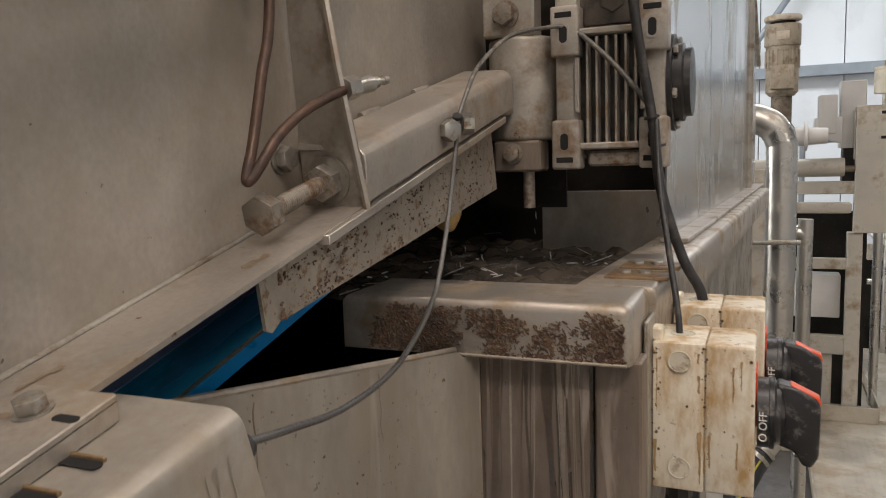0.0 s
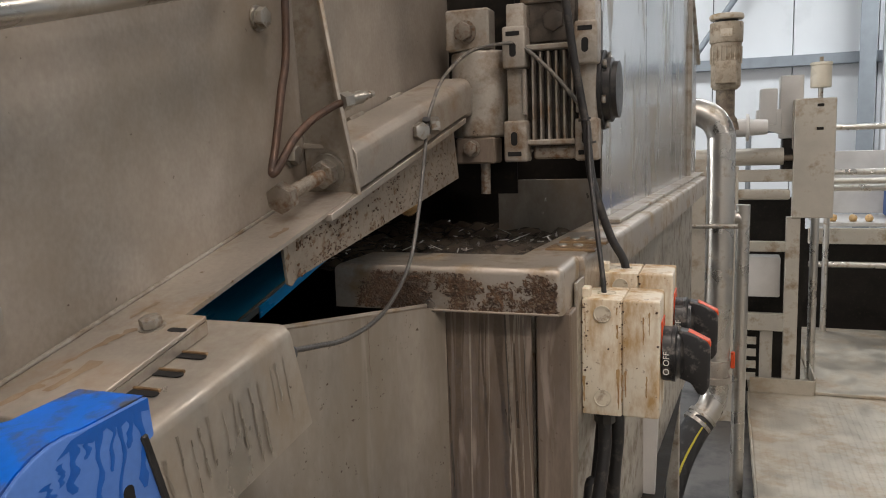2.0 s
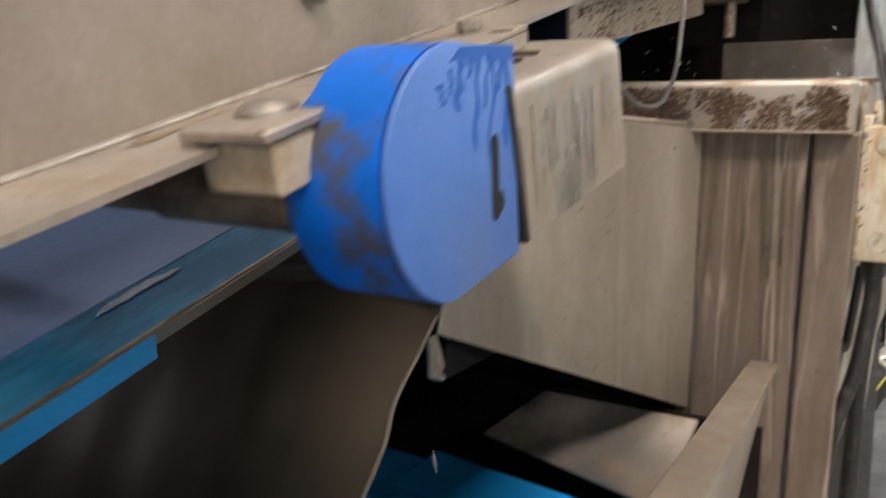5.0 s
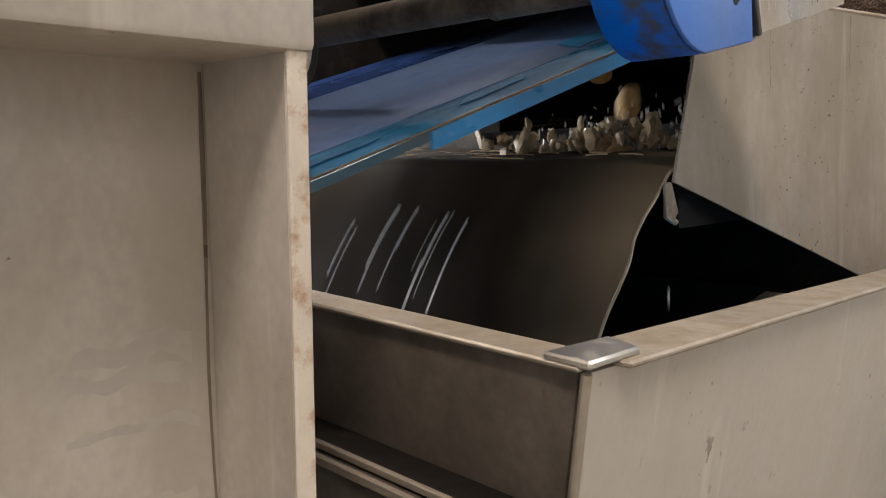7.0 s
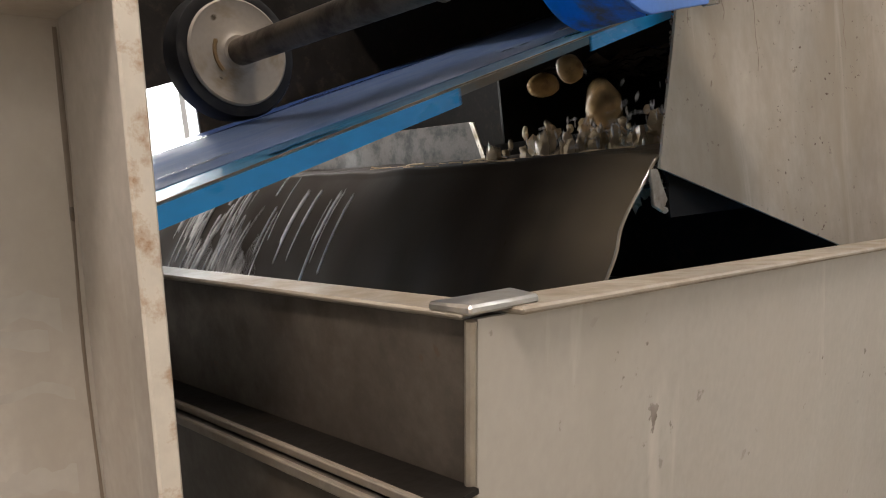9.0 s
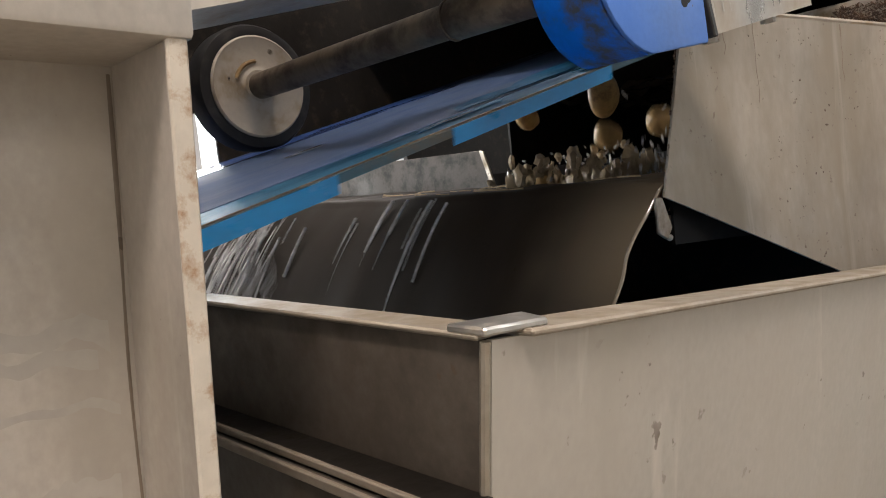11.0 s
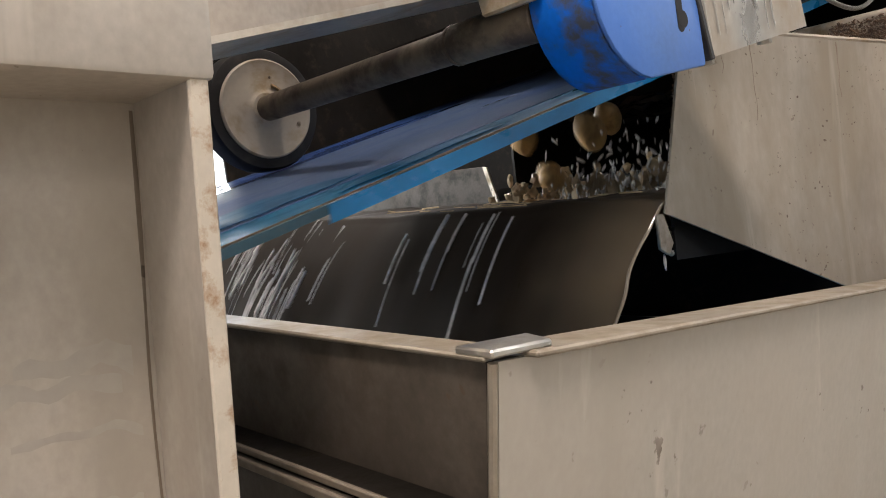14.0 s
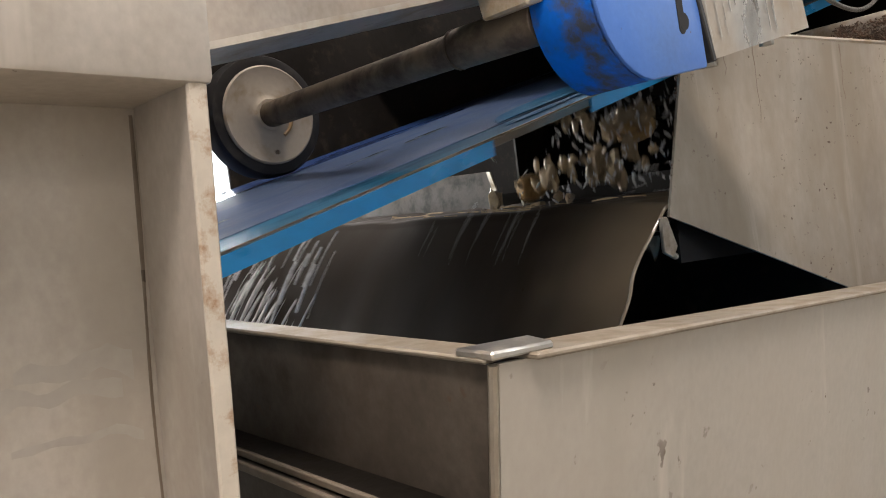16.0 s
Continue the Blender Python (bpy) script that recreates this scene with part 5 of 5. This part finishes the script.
part("tie", rod((-0.193, 0.078, 1.232), (-0.189, 0.07, 1.243), 0.0055, n=10), "cable", sensor, "black cable tie")
for q in (-1, 1):
    p0 = Vector((-0.196, 0.0775 + 0.022 * q, 1.231 + 0.004 * q))
    part("clamp_bolt", hexhead(p0, (0.8, 0.55 * q, 0), 0.021, 0.013), "bolt", sensor, "", 30)
cable("branch_cable", [(-0.118, 0.292, 1.358), (-0.09, 0.288, 1.335), (-0.055, 0.284, 1.3), (-0.025, 0.283, 1.262), (-0.012, 0.282, 1.24), (-0.006, 0.28, 1.2)], 0.0032, "greycable", "thin dirty cable across the gearbox")
cable("power_cable", [(-0.045, 0.25, 1.6), (-0.042, 0.26, 1.45), (-0.03, 0.265, 1.34), (-0.012, 0.268, 1.23), (0.0, 0.25, 1.15), (0.025, 0.25, 1.07), (0.045, 0.255, 1.03), (0.05, 0.255, 1.0)], 0.0062, "cable", "thick black power cable")
cable("control_cable", [(-0.008, 0.266, 1.235), (0.0, 0.235, 1.16), (0.018, 0.18, 1.08), (0.03, 0.145, 1.03), (0.034, 0.135, 1.0)], 0.0036, "cable", "thin black control cable")
for zz, xx in ((1.24, -0.014), (1.205, -0.006)):
    solid("cable_tie", lathe((xx, 0.268, zz), (0.2, 0, -1), [(0, 0.0095), (0.003, 0.0095), (0.003, 0.0085), (0, 0.0085)], 16), "cable", (xx, 0.268, zz), "black cable tie round the power cable", "cable tie")
cable("feed_cable", [(0.034, 0.135, 0.825), (0.034, 0.13, 0.78), (0.025, 0.11, 0.7), (0.005, 0.09, 0.6), (-0.01, 0.09, 0.35), (-0.01, 0.1, FLOOR)], 0.009, "cable", "black feed cable below the switch")
cable("feed_cable", [(0.034, 0.255, 0.825), (0.036, 0.25, 0.76), (0.03, 0.24, 0.65), (0.03, 0.23, 0.35), (0.03, 0.23, FLOOR)], 0.011, "cable", "black feed cable below the switch")
cable("feed_cable", [(0.02, 0.2, 0.82), (0.012, 0.19, 0.72), (0.0, 0.17, 0.6), (-0.005, 0.17, FLOOR)], 0.006, "cable", "black feed cable below the switch")

# white strut behind the switches
strut = thing("support_stand", (0.1, 0.9, FLOOR - 0.1), "white painted sloping tank support", "support")
part("leg", slab([(0.058, 0.9, 0.86), (0.118, 0.9, 0.86), (0.07, 0.9, FLOOR - 0.1), (0.0, 0.9, FLOOR - 0.1)], (0, 0.02, 0), 0.002, 1), "grey", strut)
part("leg", box(0.07, 0.11, 1.75, 1.83, FLOOR - 0.1, 1.0, 0.003, 1), "steel", strut)

strut.location.x -= 0.06

# ---- outlet pipe ----
PYY = 2.0
PDX = -0.03
pipe = thing("outlet_pipe", (0.2, PYY, 0.4), "large stainless outlet pipe with a bend and hose end", "pipe")
part("bend", tube([(0.03, PYY, 1.288), (0.085, PYY, 1.288), (0.13, PYY, 1.281), (0.172, PYY, 1.255), (0.196, PYY, 1.21), (0.201, PYY, 1.15), (0.2, PYY, 0.75), (0.192, PYY, 0.36)], 0.048, 28), "pipe", pipe)
part("collar", rod((0.075, PYY, 1.288), (0.1, PYY, 1.288), 0.053, n=28, w=0.003), "flange", pipe, "stained pipe collar")
part("weld_ring", rod((0.201, PYY, 1.17), (0.201, PYY, 1.174), 0.0495, n=28), "pipe", pipe)
part("union", lathe((0.192, PYY, 0.39), (0, 0, -1), [(0, 0.053), (0.03, 0.053), (0.032, 0.047), (0.06, 0.047), (0.062, 0.054), (0.085, 0.054)], 28), "flange", pipe, "pale hose union")
part("elbow", tube([(0.192, PYY, 0.32), (0.192, PYY, 0.26), (0.175, PYY - 0.02, 0.205), (0.14, PYY - 0.04, 0.165)], 0.047, 24), "pipe", pipe)
dd = Vector((-0.035, -0.03, -0.04)).normalized()
for k in (0.0, 0.03):
    part("clamp", rod(Vector((0.155, PYY - 0.03, 0.18)) + dd * k, Vector((0.155, PYY - 0.03, 0.18)) + dd * (k + 0.014), 0.055, n=24), "bolt", pipe, "hose clamp")
part("bracket", box(0.1, 0.152, PYY - 0.03, PYY - 0.02, 0.55, 1.12, 0.002, 1), "machine", pipe, "grey pipe bracket")
part("strap", rod((0.09, PYY - 0.06, 0.885), (0.26, PYY - 0.06, 0.885), 0.008, n=10), "bolt", pipe)
part("red_tag", box(0.245, 0.26, PYY - 0.01, PYY + 0.01, 0.36, 0.42, 0.003, 1), "red", pipe, "small red tag")
hose = thing("drain_hose", (0.05, PYY - 0.3, 0), "black rubber drain hose with a yellow stripe", "hose")
hp = [(0.15, PYY - 0.035, 0.17), (0.115, PYY - 0.07, 0.115), (0.07, PYY - 0.12, 0.02), (0.035, PYY - 0.18, -0.12), (0.01, PYY - 0.25, -0.3), (0.0, PYY - 0.28, FLOOR - 0.05)]
part("hose", tube(hp, 0.05, 24), "hose", hose)
part("stripe", tube([Vector(p) + Vector((0.012, -0.0475, 0.002)) for p in hp], 0.005, 8), "yellow", hose, "yellow stripe")
thin = thing("riser_pipe", (0.29, PYY + 0.05, 0), "slim steel riser pipe", "pipe")
part("pipe", tube([(0.23, PYY + 0.06, 0.905), (0.262, PYY + 0.06, 0.905), (0.276, PYY + 0.06, 0.89), (0.278, PYY + 0.06, 0.84), (0.272, PYY + 0.06, FLOOR - 0.1)], 0.024, 18), "pipe", thin)

spot = Vector((0.184, -0.89, 1.214))
for ob in (pipe, hose, thin):
    ob.scale = (1.2, 1.2, 1.2)
    ob.location = spot + 1.2 * (ob.location + Vector((PDX, 0, 0)) - spot)

# ---- machines behind ----
def far_motor(x, y, z, s=1.0):
    mo = thing("vertical_motor", (x, y, z), "dusty beige vertical electric motor with a flat cap", "motor")
    part("body", lathe((x, y, z + 0.22 * s), (0, 0, 1), [(0, 0.06 * s), (0.02 * s, 0.078 * s), (0.27 * s, 0.08 * s), (0.275 * s, 0.07 * s)], 32), "motor", mo)
    for i in range(20):
        a = i * math.tau / 20
        c = Vector((x + 0.08 * s * math.cos(a), y + 0.08 * s * math.sin(a), 0))
        part("rib", rod(c + Vector((0, 0, z + 0.36 * s)), c + Vector((0, 0, z + 0.45 * s)), 0.005 * s, n=6), "motor", mo)
    part("fan_cowl", rod((x, y, z + 0.47 * s), (x, y, z + 0.58 * s), 0.087 * s, n=32, w=0.006), "motor", mo, "round fan cowl")
    part("cap", rod((x, y, z + 0.595 * s), (x, y, z + 0.625 * s), 0.09 * s, n=32, w=0.01), "hub", mo, "flat dusty cap")
    part("cap_neck", rod((x, y, z + 0.57 * s), (x, y, z + 0.6 * s), 0.06 * s, n=24), "dark", mo)
    part("terminal_box", box(x - 0.055 * s, x + 0.055 * s, y - 0.13 * s, y - 0.05 * s, z + 0.25 * s, z + 0.37 * s, 0.006, 2), "motor", mo, "square terminal box")
    part("name_plate", box(x - 0.03 * s, x + 0.03 * s, y - 0.0885 * s, y - 0.085 * s, z + 0.5 * s, z + 0.54 * s), "hub", mo)
    part("neck", lathe((x, y, z), (0, 0, 1), [(0, 0.09 * s), (0.03 * s, 0.085 * s), (0.08 * s, 0.05 * s), (0.22 * s, 0.05 * s)], 28), "shaft", mo, "dark cast neck")
    part("gear_case", box(x - 0.06 * s, x + 0.06 * s, y - 0.06 * s, y + 0.06 * s, z - 0.2 * s, z + 0.02 * s, 0.02, 3), "shaft", mo)
    part("side_drive", lathe((x + 0.05 * s, y, z + 0.01 * s), (1, 0, 0), [(0, 0.05 * s), (0.06 * s, 0.05 * s), (0.06 * s, 0.075 * s), (0.075 * s, 0.075 * s), (0.08 * s, 0.045 * s), (0.17 * s, 0.04 * s)], 24), "grey", mo, "pale grey side drive")
    return mo


motor = far_motor(0.278, 3.7, 1.22, 1.0)
motor_stand = thing("motor_stand", (0.278, 3.7, FLOOR - 0.1), "beige steel stand under the motor", "stand")
part("pedestal", box(0.2, 0.356, 3.65, 3.75, FLOOR - 0.1, 1.02, 0.004, 1), "machine", motor_stand)
frame_m = thing("roller_conveyor", (0.5, 4.0, FLOOR - 0.1), "beige steel machine frame with a roller and cross rails", "machine frame")
part("roller", rod((0.12, 3.97, 1.06), (0.6, 3.97, 1.06), 0.05, n=28, w=0.004), "machine", frame_m, "dusty roller")
part("axle", rod((0.6, 3.97, 1.05), (0.66, 3.97, 1.05), 0.018, n=14), "shaft", frame_m)
part("rail", box(0.1, 0.66, 3.95, 4.0, 0.915, 0.985, 0.004, 1), "machine", frame_m)
part("rail", box(0.1, 0.64, 3.94, 4.0, 0.81, 0.87, 0.012, 2), "machine", frame_m)
part("rail", box(0.15, 0.63, 3.97, 4.02, 0.5, 0.56, 0.004, 1), "machine", frame_m)
part("rail", box(0.15, 0.63, 3.97, 4.02, 0.02, 0.125, 0.004, 1), "machine", frame_m)
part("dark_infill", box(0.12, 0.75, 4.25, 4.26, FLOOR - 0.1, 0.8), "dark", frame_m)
part("cabinet", box(0.34, 0.605, 4.03, 4.15, 0.215, 0.46, 0.008, 2), "grey", frame_m, "white enclosure")
part("sheet", box(0.64, 0.66, 4.0, 4.02, 0.2, 0.52, 0.002, 1), "grey", frame_m)
for i in range(4):
    part("vent_slat", box(0.405, 0.48, 4.0, 4.02, -0.3 + i * 0.075, -0.255 + i * 0.075, 0.002, 1), "machine", frame_m)
part("leg", box(0.5, 0.57, 4.0, 4.06, FLOOR - 0.1, 0.02, 0.004, 1), "machine", frame_m)
part("gear_head", box(0.465, 0.56, 3.95, 4.05, 1.24, 1.45, 0.012, 2), "grey", frame_m, "pale grey gear head")
part("guard_box", slab([(0.445, 3.96, 1.24), (0.57, 3.96, 1.19), (0.585, 3.96, 1.19), (0.585, 3.96, 1.33), (0.45, 3.96, 1.33)], (0, 0.12, 0), 0.008, 2), "grey", frame_m)
part("upper_housing", box(0.575, 0.7, 4.0, 4.12, 1.16, 1.52, 0.008, 2), "grey", frame_m)
part("dark_block", box(0.59, 0.65, 3.98, 4.1, 0.98, 1.16, 0.006, 1), "dark", frame_m)

column = thing("control_column", (0.75, 4.0, FLOOR), "tall grey steel column with a slotted cover and oil cup", "column")
part("cover", box(0.65, 0.865, 3.94, 4.0, 0.705, 1.382, 0.004, 1), "machine", column, "sheet cover with two slots")
part("side_wing", slab([(0.648, 3.96, 1.1), (0.648, 4.06, 1.16), (0.648, 4.06, 1.34), (0.648, 3.96, 1.375)], (-0.006, 0, 0)), "machine", column)
for zz in (1.335, 1.205):
    part("slot", box(0.765, 0.8, 3.9375, 3.9405, zz, zz + 0.016, 0.001, 1), "dark", column, "oval slot")
part("leg", box(0.625, 0.7, 3.96, 4.03, FLOOR, 0.705, 0.004, 1), "machine", column)
part("back_leg", rod((0.81, 4.3, FLOOR), (0.81, 4.3, 0.74), 0.025, n=14), "pipe", column)
cup = part("oil_cup", rod((0.783, 3.98, 1.44), (0.783, 3.98, 1.565), 0.055, n=28, w=0.006), "lube", column, "cloudy oil cup")
part("stem", rod((0.783, 3.98, 1.38), (0.783, 3.98, 1.445), 0.014, n=12), "bolt", cup)
part("lid", rod((0.783, 3.98, 1.563), (0.783, 3.98, 1.58), 0.058, n=28, w=0.003), "lube", cup)
part("knob", rod((0.783, 3.98, 1.58), (0.783, 3.98, 1.61), 0.011, n=12), "motor", cup)

rails = thing("guard_rail", (1.8, 5.5, FLOOR), "round steel guard rail", "railing")
for zz in (1.215, 0.82):
    part("rail", rod((1.02, 5.5, zz), (4.2, 5.5, zz), 0.022, n=14), "pipe", rails)
for xx in (1.01, 2.5, 3.7):
    part("post", rod((xx, 5.5, FLOOR), (xx, 5.5, 1.215), 0.022, n=14), "pipe", rails)
rail2 = thing("guard_rail", (0.7, 5.5, FLOOR), "grey rail behind the roller", "railing")
part("rail", rod((0.44, 5.5, 1.21), (0.98, 5.5, 1.21), 0.02, n=12), "girder", rail2)
part("post", rod((0.45, 5.5, FLOOR - 0.1), (0.45, 5.5, 1.21), 0.02, n=12), "girder", rail2)
bench = thing("sorting_table", (2.0, 5.8, FLOOR), "grey sorting table with potatoes and tubular edges", "table")
part("back_board", box(1.1, 4.0, 6.3, 6.33, 0.5, 1.02, 0.004, 1), "grey", bench)
for zz in (0.88, 0.76):
    part("tube", rod((1.06, 5.6, zz), (4.0, 5.6, zz), 0.024, n=14), "pipe", bench)
part("top", box(0.95, 4.0, 5.65, 6.3, 0.46, 0.49, 0.004, 1), "grey", bench)
part("beam", box(0.9, 4.0, 5.6, 5.66, 0.33, 0.45, 0.004, 1), "machine", bench)
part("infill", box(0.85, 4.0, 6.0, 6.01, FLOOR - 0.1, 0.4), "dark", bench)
part("rail", rod((0.9, 5.55, 0.18), (4.0, 5.55, 0.18), 0.024, n=14), "pipe", bench)
part("crate", box(1.5, 2.0, 5.9, 6.2, 0.5, 0.7, 0.01, 2), "bluebin", bench)


for ob in (motor, motor_stand, frame_m, column, rails, rail2, bench):
    ob.location.x -= 0.1


# ---- potatoes, splashes, and what moves ----
def lump(r, seed, stretch=(1, 1.0, 1.55)):
    bm = bmesh.new()
    bmesh.ops.create_icosphere(bm, subdivisions=3, radius=r)
    for v in bm.verts:
        k = 1 + 0.13 * noise.noise(v.co * (1.3 / r) + Vector((seed * 7.1, 0, 0)))
        v.co = Vector((v.co.x * k * stretch[0], v.co.y * k * stretch[1], v.co.z * k * stretch[2]))
    return bm


rng = random.Random(4)
for i in range(7):
    c = (1.0 + i * 0.13 + rng.uniform(-0.03, 0.03), 5.75, 0.515)
    solid("potato", lump(0.03, i), "potato", (0, 0, 0), "tan potato lying on the sorting table", "potato", "potatoes").matrix_basis = pose(*c, 90, rng.uniform(0, 180), 0)

PATHS = []
for i in range(8):
    ob = solid("potato", lump(rng.uniform(0.018, 0.023), 20 + i, (1, 0.95, 1.7)), "potato", (0, 0, 0), "wet tan potato tumbling into the water", "potato", "potatoes")
    PATHS.append((ob, i))


def spray_piece(seed, n, spread, size):
    r2 = random.Random(seed)
    bms = []
    for k in range(n):
        c = Vector((max(-0.1, min(0.1, r2.gauss(0, spread[0]))), max(-0.05, min(0.05, r2.gauss(0, spread[1]))), abs(r2.gauss(0, spread[2]))))
        b = bmesh.new()
        bmesh.ops.create_icosphere(b, subdivisions=1, radius=size * r2.uniform(0.4, 1.2))
        s = r2.uniform(1, 3.2)
        bmesh.ops.transform(b, matrix=Matrix.Translation(c) @ pose(0, 0, 0, r2.uniform(-50, 50), r2.uniform(-50, 50), 0) @ Matrix.Diagonal((0.7, 0.7, s, 1)), verts=b.verts)
        bms.append(b)
    return join(*bms)


SPLASH = []
def froth_piece(seed, n):
    """Ragged clumps of thrown muddy water."""
    r2, bms = random.Random(seed), []
    for k in range(n):
        b = bmesh.new()
        bmesh.ops.create_icosphere(b, subdivisions=2, radius=r2.uniform(0.004, 0.012))
        for v in b.verts:
            v.co *= 1 + 0.9 * noise.noise(v.co * 170 + Vector((k * 3.7, seed, 0)))
        bmesh.ops.transform(b, matrix=Matrix.Translation((r2.gauss(0, 0.05), r2.gauss(0, 0.03), abs(r2.gauss(0, 0.02)))) @ Matrix.Diagonal((1, 0.8, r2.uniform(0.8, 2.0), 1)), verts=b.verts)
        bms.append(b)
    return join(*bms)


FROTH = []
for i in range(8):
    FROTH.append((solid("froth", froth_piece(210 + i, 20), "froth", (0, 0, 0), "tan froth thrown up where potatoes fall in", "froth", "froth clumps", "stuff"), i))
for i in range(6):
    ob = solid("splash", spray_piece(50 + i, 130 if i < 4 else 14, (0.07, 0.03, 0.042), 0.0028 if i < 4 else 0.0018), "spray", (0, 0, 0), "white drops splashing from the muddy water", "splash", "splashes", "stuff")
    SPLASH.append((ob, i))
STREAKS = []
for i in range(10):
    bms = []
    r2 = random.Random(90 + i)
    for k in range(11):
        xx, d0 = r2.gauss(0, 0.06), r2.uniform(0.0, 0.06)
        d1 = d0 + r2.uniform(0.03, 0.075)
        line3 = [(xx - 0.02 * d, -d, -0.8 * d - 4.5 * d * d + 0.008) for d in [d0 + (d1 - d0) * q / 5 for q in range(6)]]
        bms.append(tube(line3, 0.0005 + 0.0022 * r2.random() ** 1.6, 6, 3))
    ob = solid("water_streak", join(*bms), "spray", (0, 0, 0), "white streaks thrown out by the falling water", "water", "water streaks", "stuff")
    STREAKS.append((ob, i))
FOAM = []
for i in range(3):
    r2 = random.Random(130 + i)
    bms = []
    for k in range(15):
        b4 = bmesh.new()
        bmesh.ops.create_icosphere(b4, subdivisions=1, radius=1)
        cx, cy = r2.gauss(0, 0.09), r2.gauss(0, 0.11)
        bmesh.ops.transform(b4, matrix=Matrix.Translation((cx, cy, r2.uniform(-0.003, 0.003))) @ pose(0, 0, 0, r2.uniform(-25, 25), r2.uniform(-25, 25), r2.uniform(0, 180)) @ Matrix.Diagonal((0.003 + 0.026 * r2.random() ** 2, r2.uniform(0.0008, 0.0035), r2.uniform(0.0005, 0.0012), 1)), verts=b4.verts)
        bms.append(b4)
    FOAM.append((solid("foam", join(*bms), "spray", (0, 0, 0), "pale foam flecks on the churning tank water", "foam", "foam flecks", "stuff"), i))
drip = solid("water_drip", lump(0.0025, 3, (0.7, 0.7, 3)), "spray", (0, 0, 0), "clear drops falling from the lip", "water")


def motions():
    # the belt's patches: down the return run, up again on the hidden carrying run above it
    for ob, at in RIDERS:
        rows = []
        for k in range(81):
            p = (at + 0.38 * 0.2 * k) % LOOP
            down = p < HALF
            y = 0.85 - p if down else 0.85 - HALF + (p - HALF)
            rows.append((0.2 * k, pose(0.5, y + 0.65, bz(y) - 0.882 + (0 if down else 0.24))))
        walk(ob, rows)
    walk(wheel, [(0.2 * k, pose(*WC, 66.0 * k, 0, 0)) for k in range(81)])
    for ob, i in PATHS:
        rows, r3 = [], random.Random(300 + i)
        t = -0.1 * i
        while t < 16.2:
            inside = i != 0
            if inside:
                xx, yy, top, low = r3.uniform(-0.72, -0.47), r3.uniform(-0.16, -0.05), 0.985, 0.9
            else:
                xx, yy, top, low = r3.uniform(-0.33, -0.24), r3.uniform(0.2, 0.32), 1.13, 1.03
            a = r3.uniform(0, 90)
            rows += [(t, pose(xx, yy, top, a, a, 0)), (t + 0.12, pose(xx, yy - 0.02, (top + low) / 2 + 0.03, a + 30, a, 10)), (t + 0.24, pose(xx, yy - 0.04, low, a + 60, a, 20))]
            rows += [(t + 0.4, pose(xx, yy - 0.02, low - 0.045, a + 30, a, 20)), (t + 0.7, pose(xx, yy, low - 0.05, a + 10, a, 10))]
            t += 0.95
        walk(ob, [r for r in rows if 0 <= r[0] <= 16.0] if rows else rows)
    for ob, i in SPLASH:
        rows, r3 = [], random.Random(500 + i)
        t = -0.08 * i
        while t < 16.2:
            if i < 4:
                xx, yy, z = r3.uniform(-0.66, -0.44), r3.uniform(-0.2, -0.05), 0.845
            else:
                xx, yy, z = r3.uniform(-0.35, -0.14), r3.uniform(0.2, 0.5), 1.03
            rows += [(t, pose(xx, yy, z - 0.03)), (t + 0.12, pose(xx, yy - 0.01, z + 0.02)), (t + 0.26, pose(xx, yy - 0.02, z - 0.03)), (t + 0.32, pose(xx, yy - 0.02, z - 0.035))]
            t += 0.4
        walk(ob, [r for r in rows if 0 <= r[0] <= 16.0])
    for ob, i in FROTH:
        rows, r3 = [], random.Random(600 + i)
        t = -0.11 * i
        while t < 16.2:
            xx, yy = r3.uniform(-0.68, -0.46), r3.uniform(-0.18, -0.08)
            rows += [(t, pose(xx, yy, 0.8)), (t + 0.14, pose(xx, yy, 0.866, 0, 0, 15)), (t + 0.3, pose(xx, yy - 0.01, 0.85, 0, 0, 25)), (t + 0.4, pose(xx, yy - 0.01, 0.8, 0, 0, 30))]
            t += 0.5
        walk(ob, [r for r in rows if 0 <= r[0] <= 16.0])
    for ob, i in STREAKS:
        rows, r3 = [], random.Random(700 + i)
        t = -0.09 * i
        while t < 16.2:
            xx = r3.uniform(-1.22, -0.88) if i < 9 else r3.uniform(-0.86, -0.5)
            z = 0.856 + 0.036 * (-0.294 - xx)
            rows += [(t, pose(xx, -0.345, z - 0.02)), (t + 0.1, pose(xx, -0.37, z)), (t + 0.2, pose(xx, -0.405, z - 0.035)), (t + 0.3, pose(xx, -0.44, z - 0.085)), (t + 0.36, pose(xx, -0.4, z - 0.3))]
            t += 0.42
        walk(ob, [r for r in rows if 0 <= r[0] <= 16.0])
    for ob, i in FOAM:
        r3 = random.Random(900 + i)
        walk(ob, [(0.4 * k, pose((-0.34, -0.2, -0.13)[i] + r3.uniform(-0.03, 0.03), (0.25, 0.32, 0.45)[i] + r3.uniform(-0.03, 0.03), 1.034 + r3.uniform(-0.004, 0.005), 0, 0, r3.uniform(-20, 20))) for k in range(41)])
    rows, t = [], 0.0
    while t < 16:
        rows += [(t, pose(-0.29, -0.37, 0.792)), (t + 0.2, pose(-0.29, -0.37, 0.72)), (t + 0.3, pose(-0.29, -0.37, 0.6))]
        t += 0.4
    walk(drip, rows)


motions()
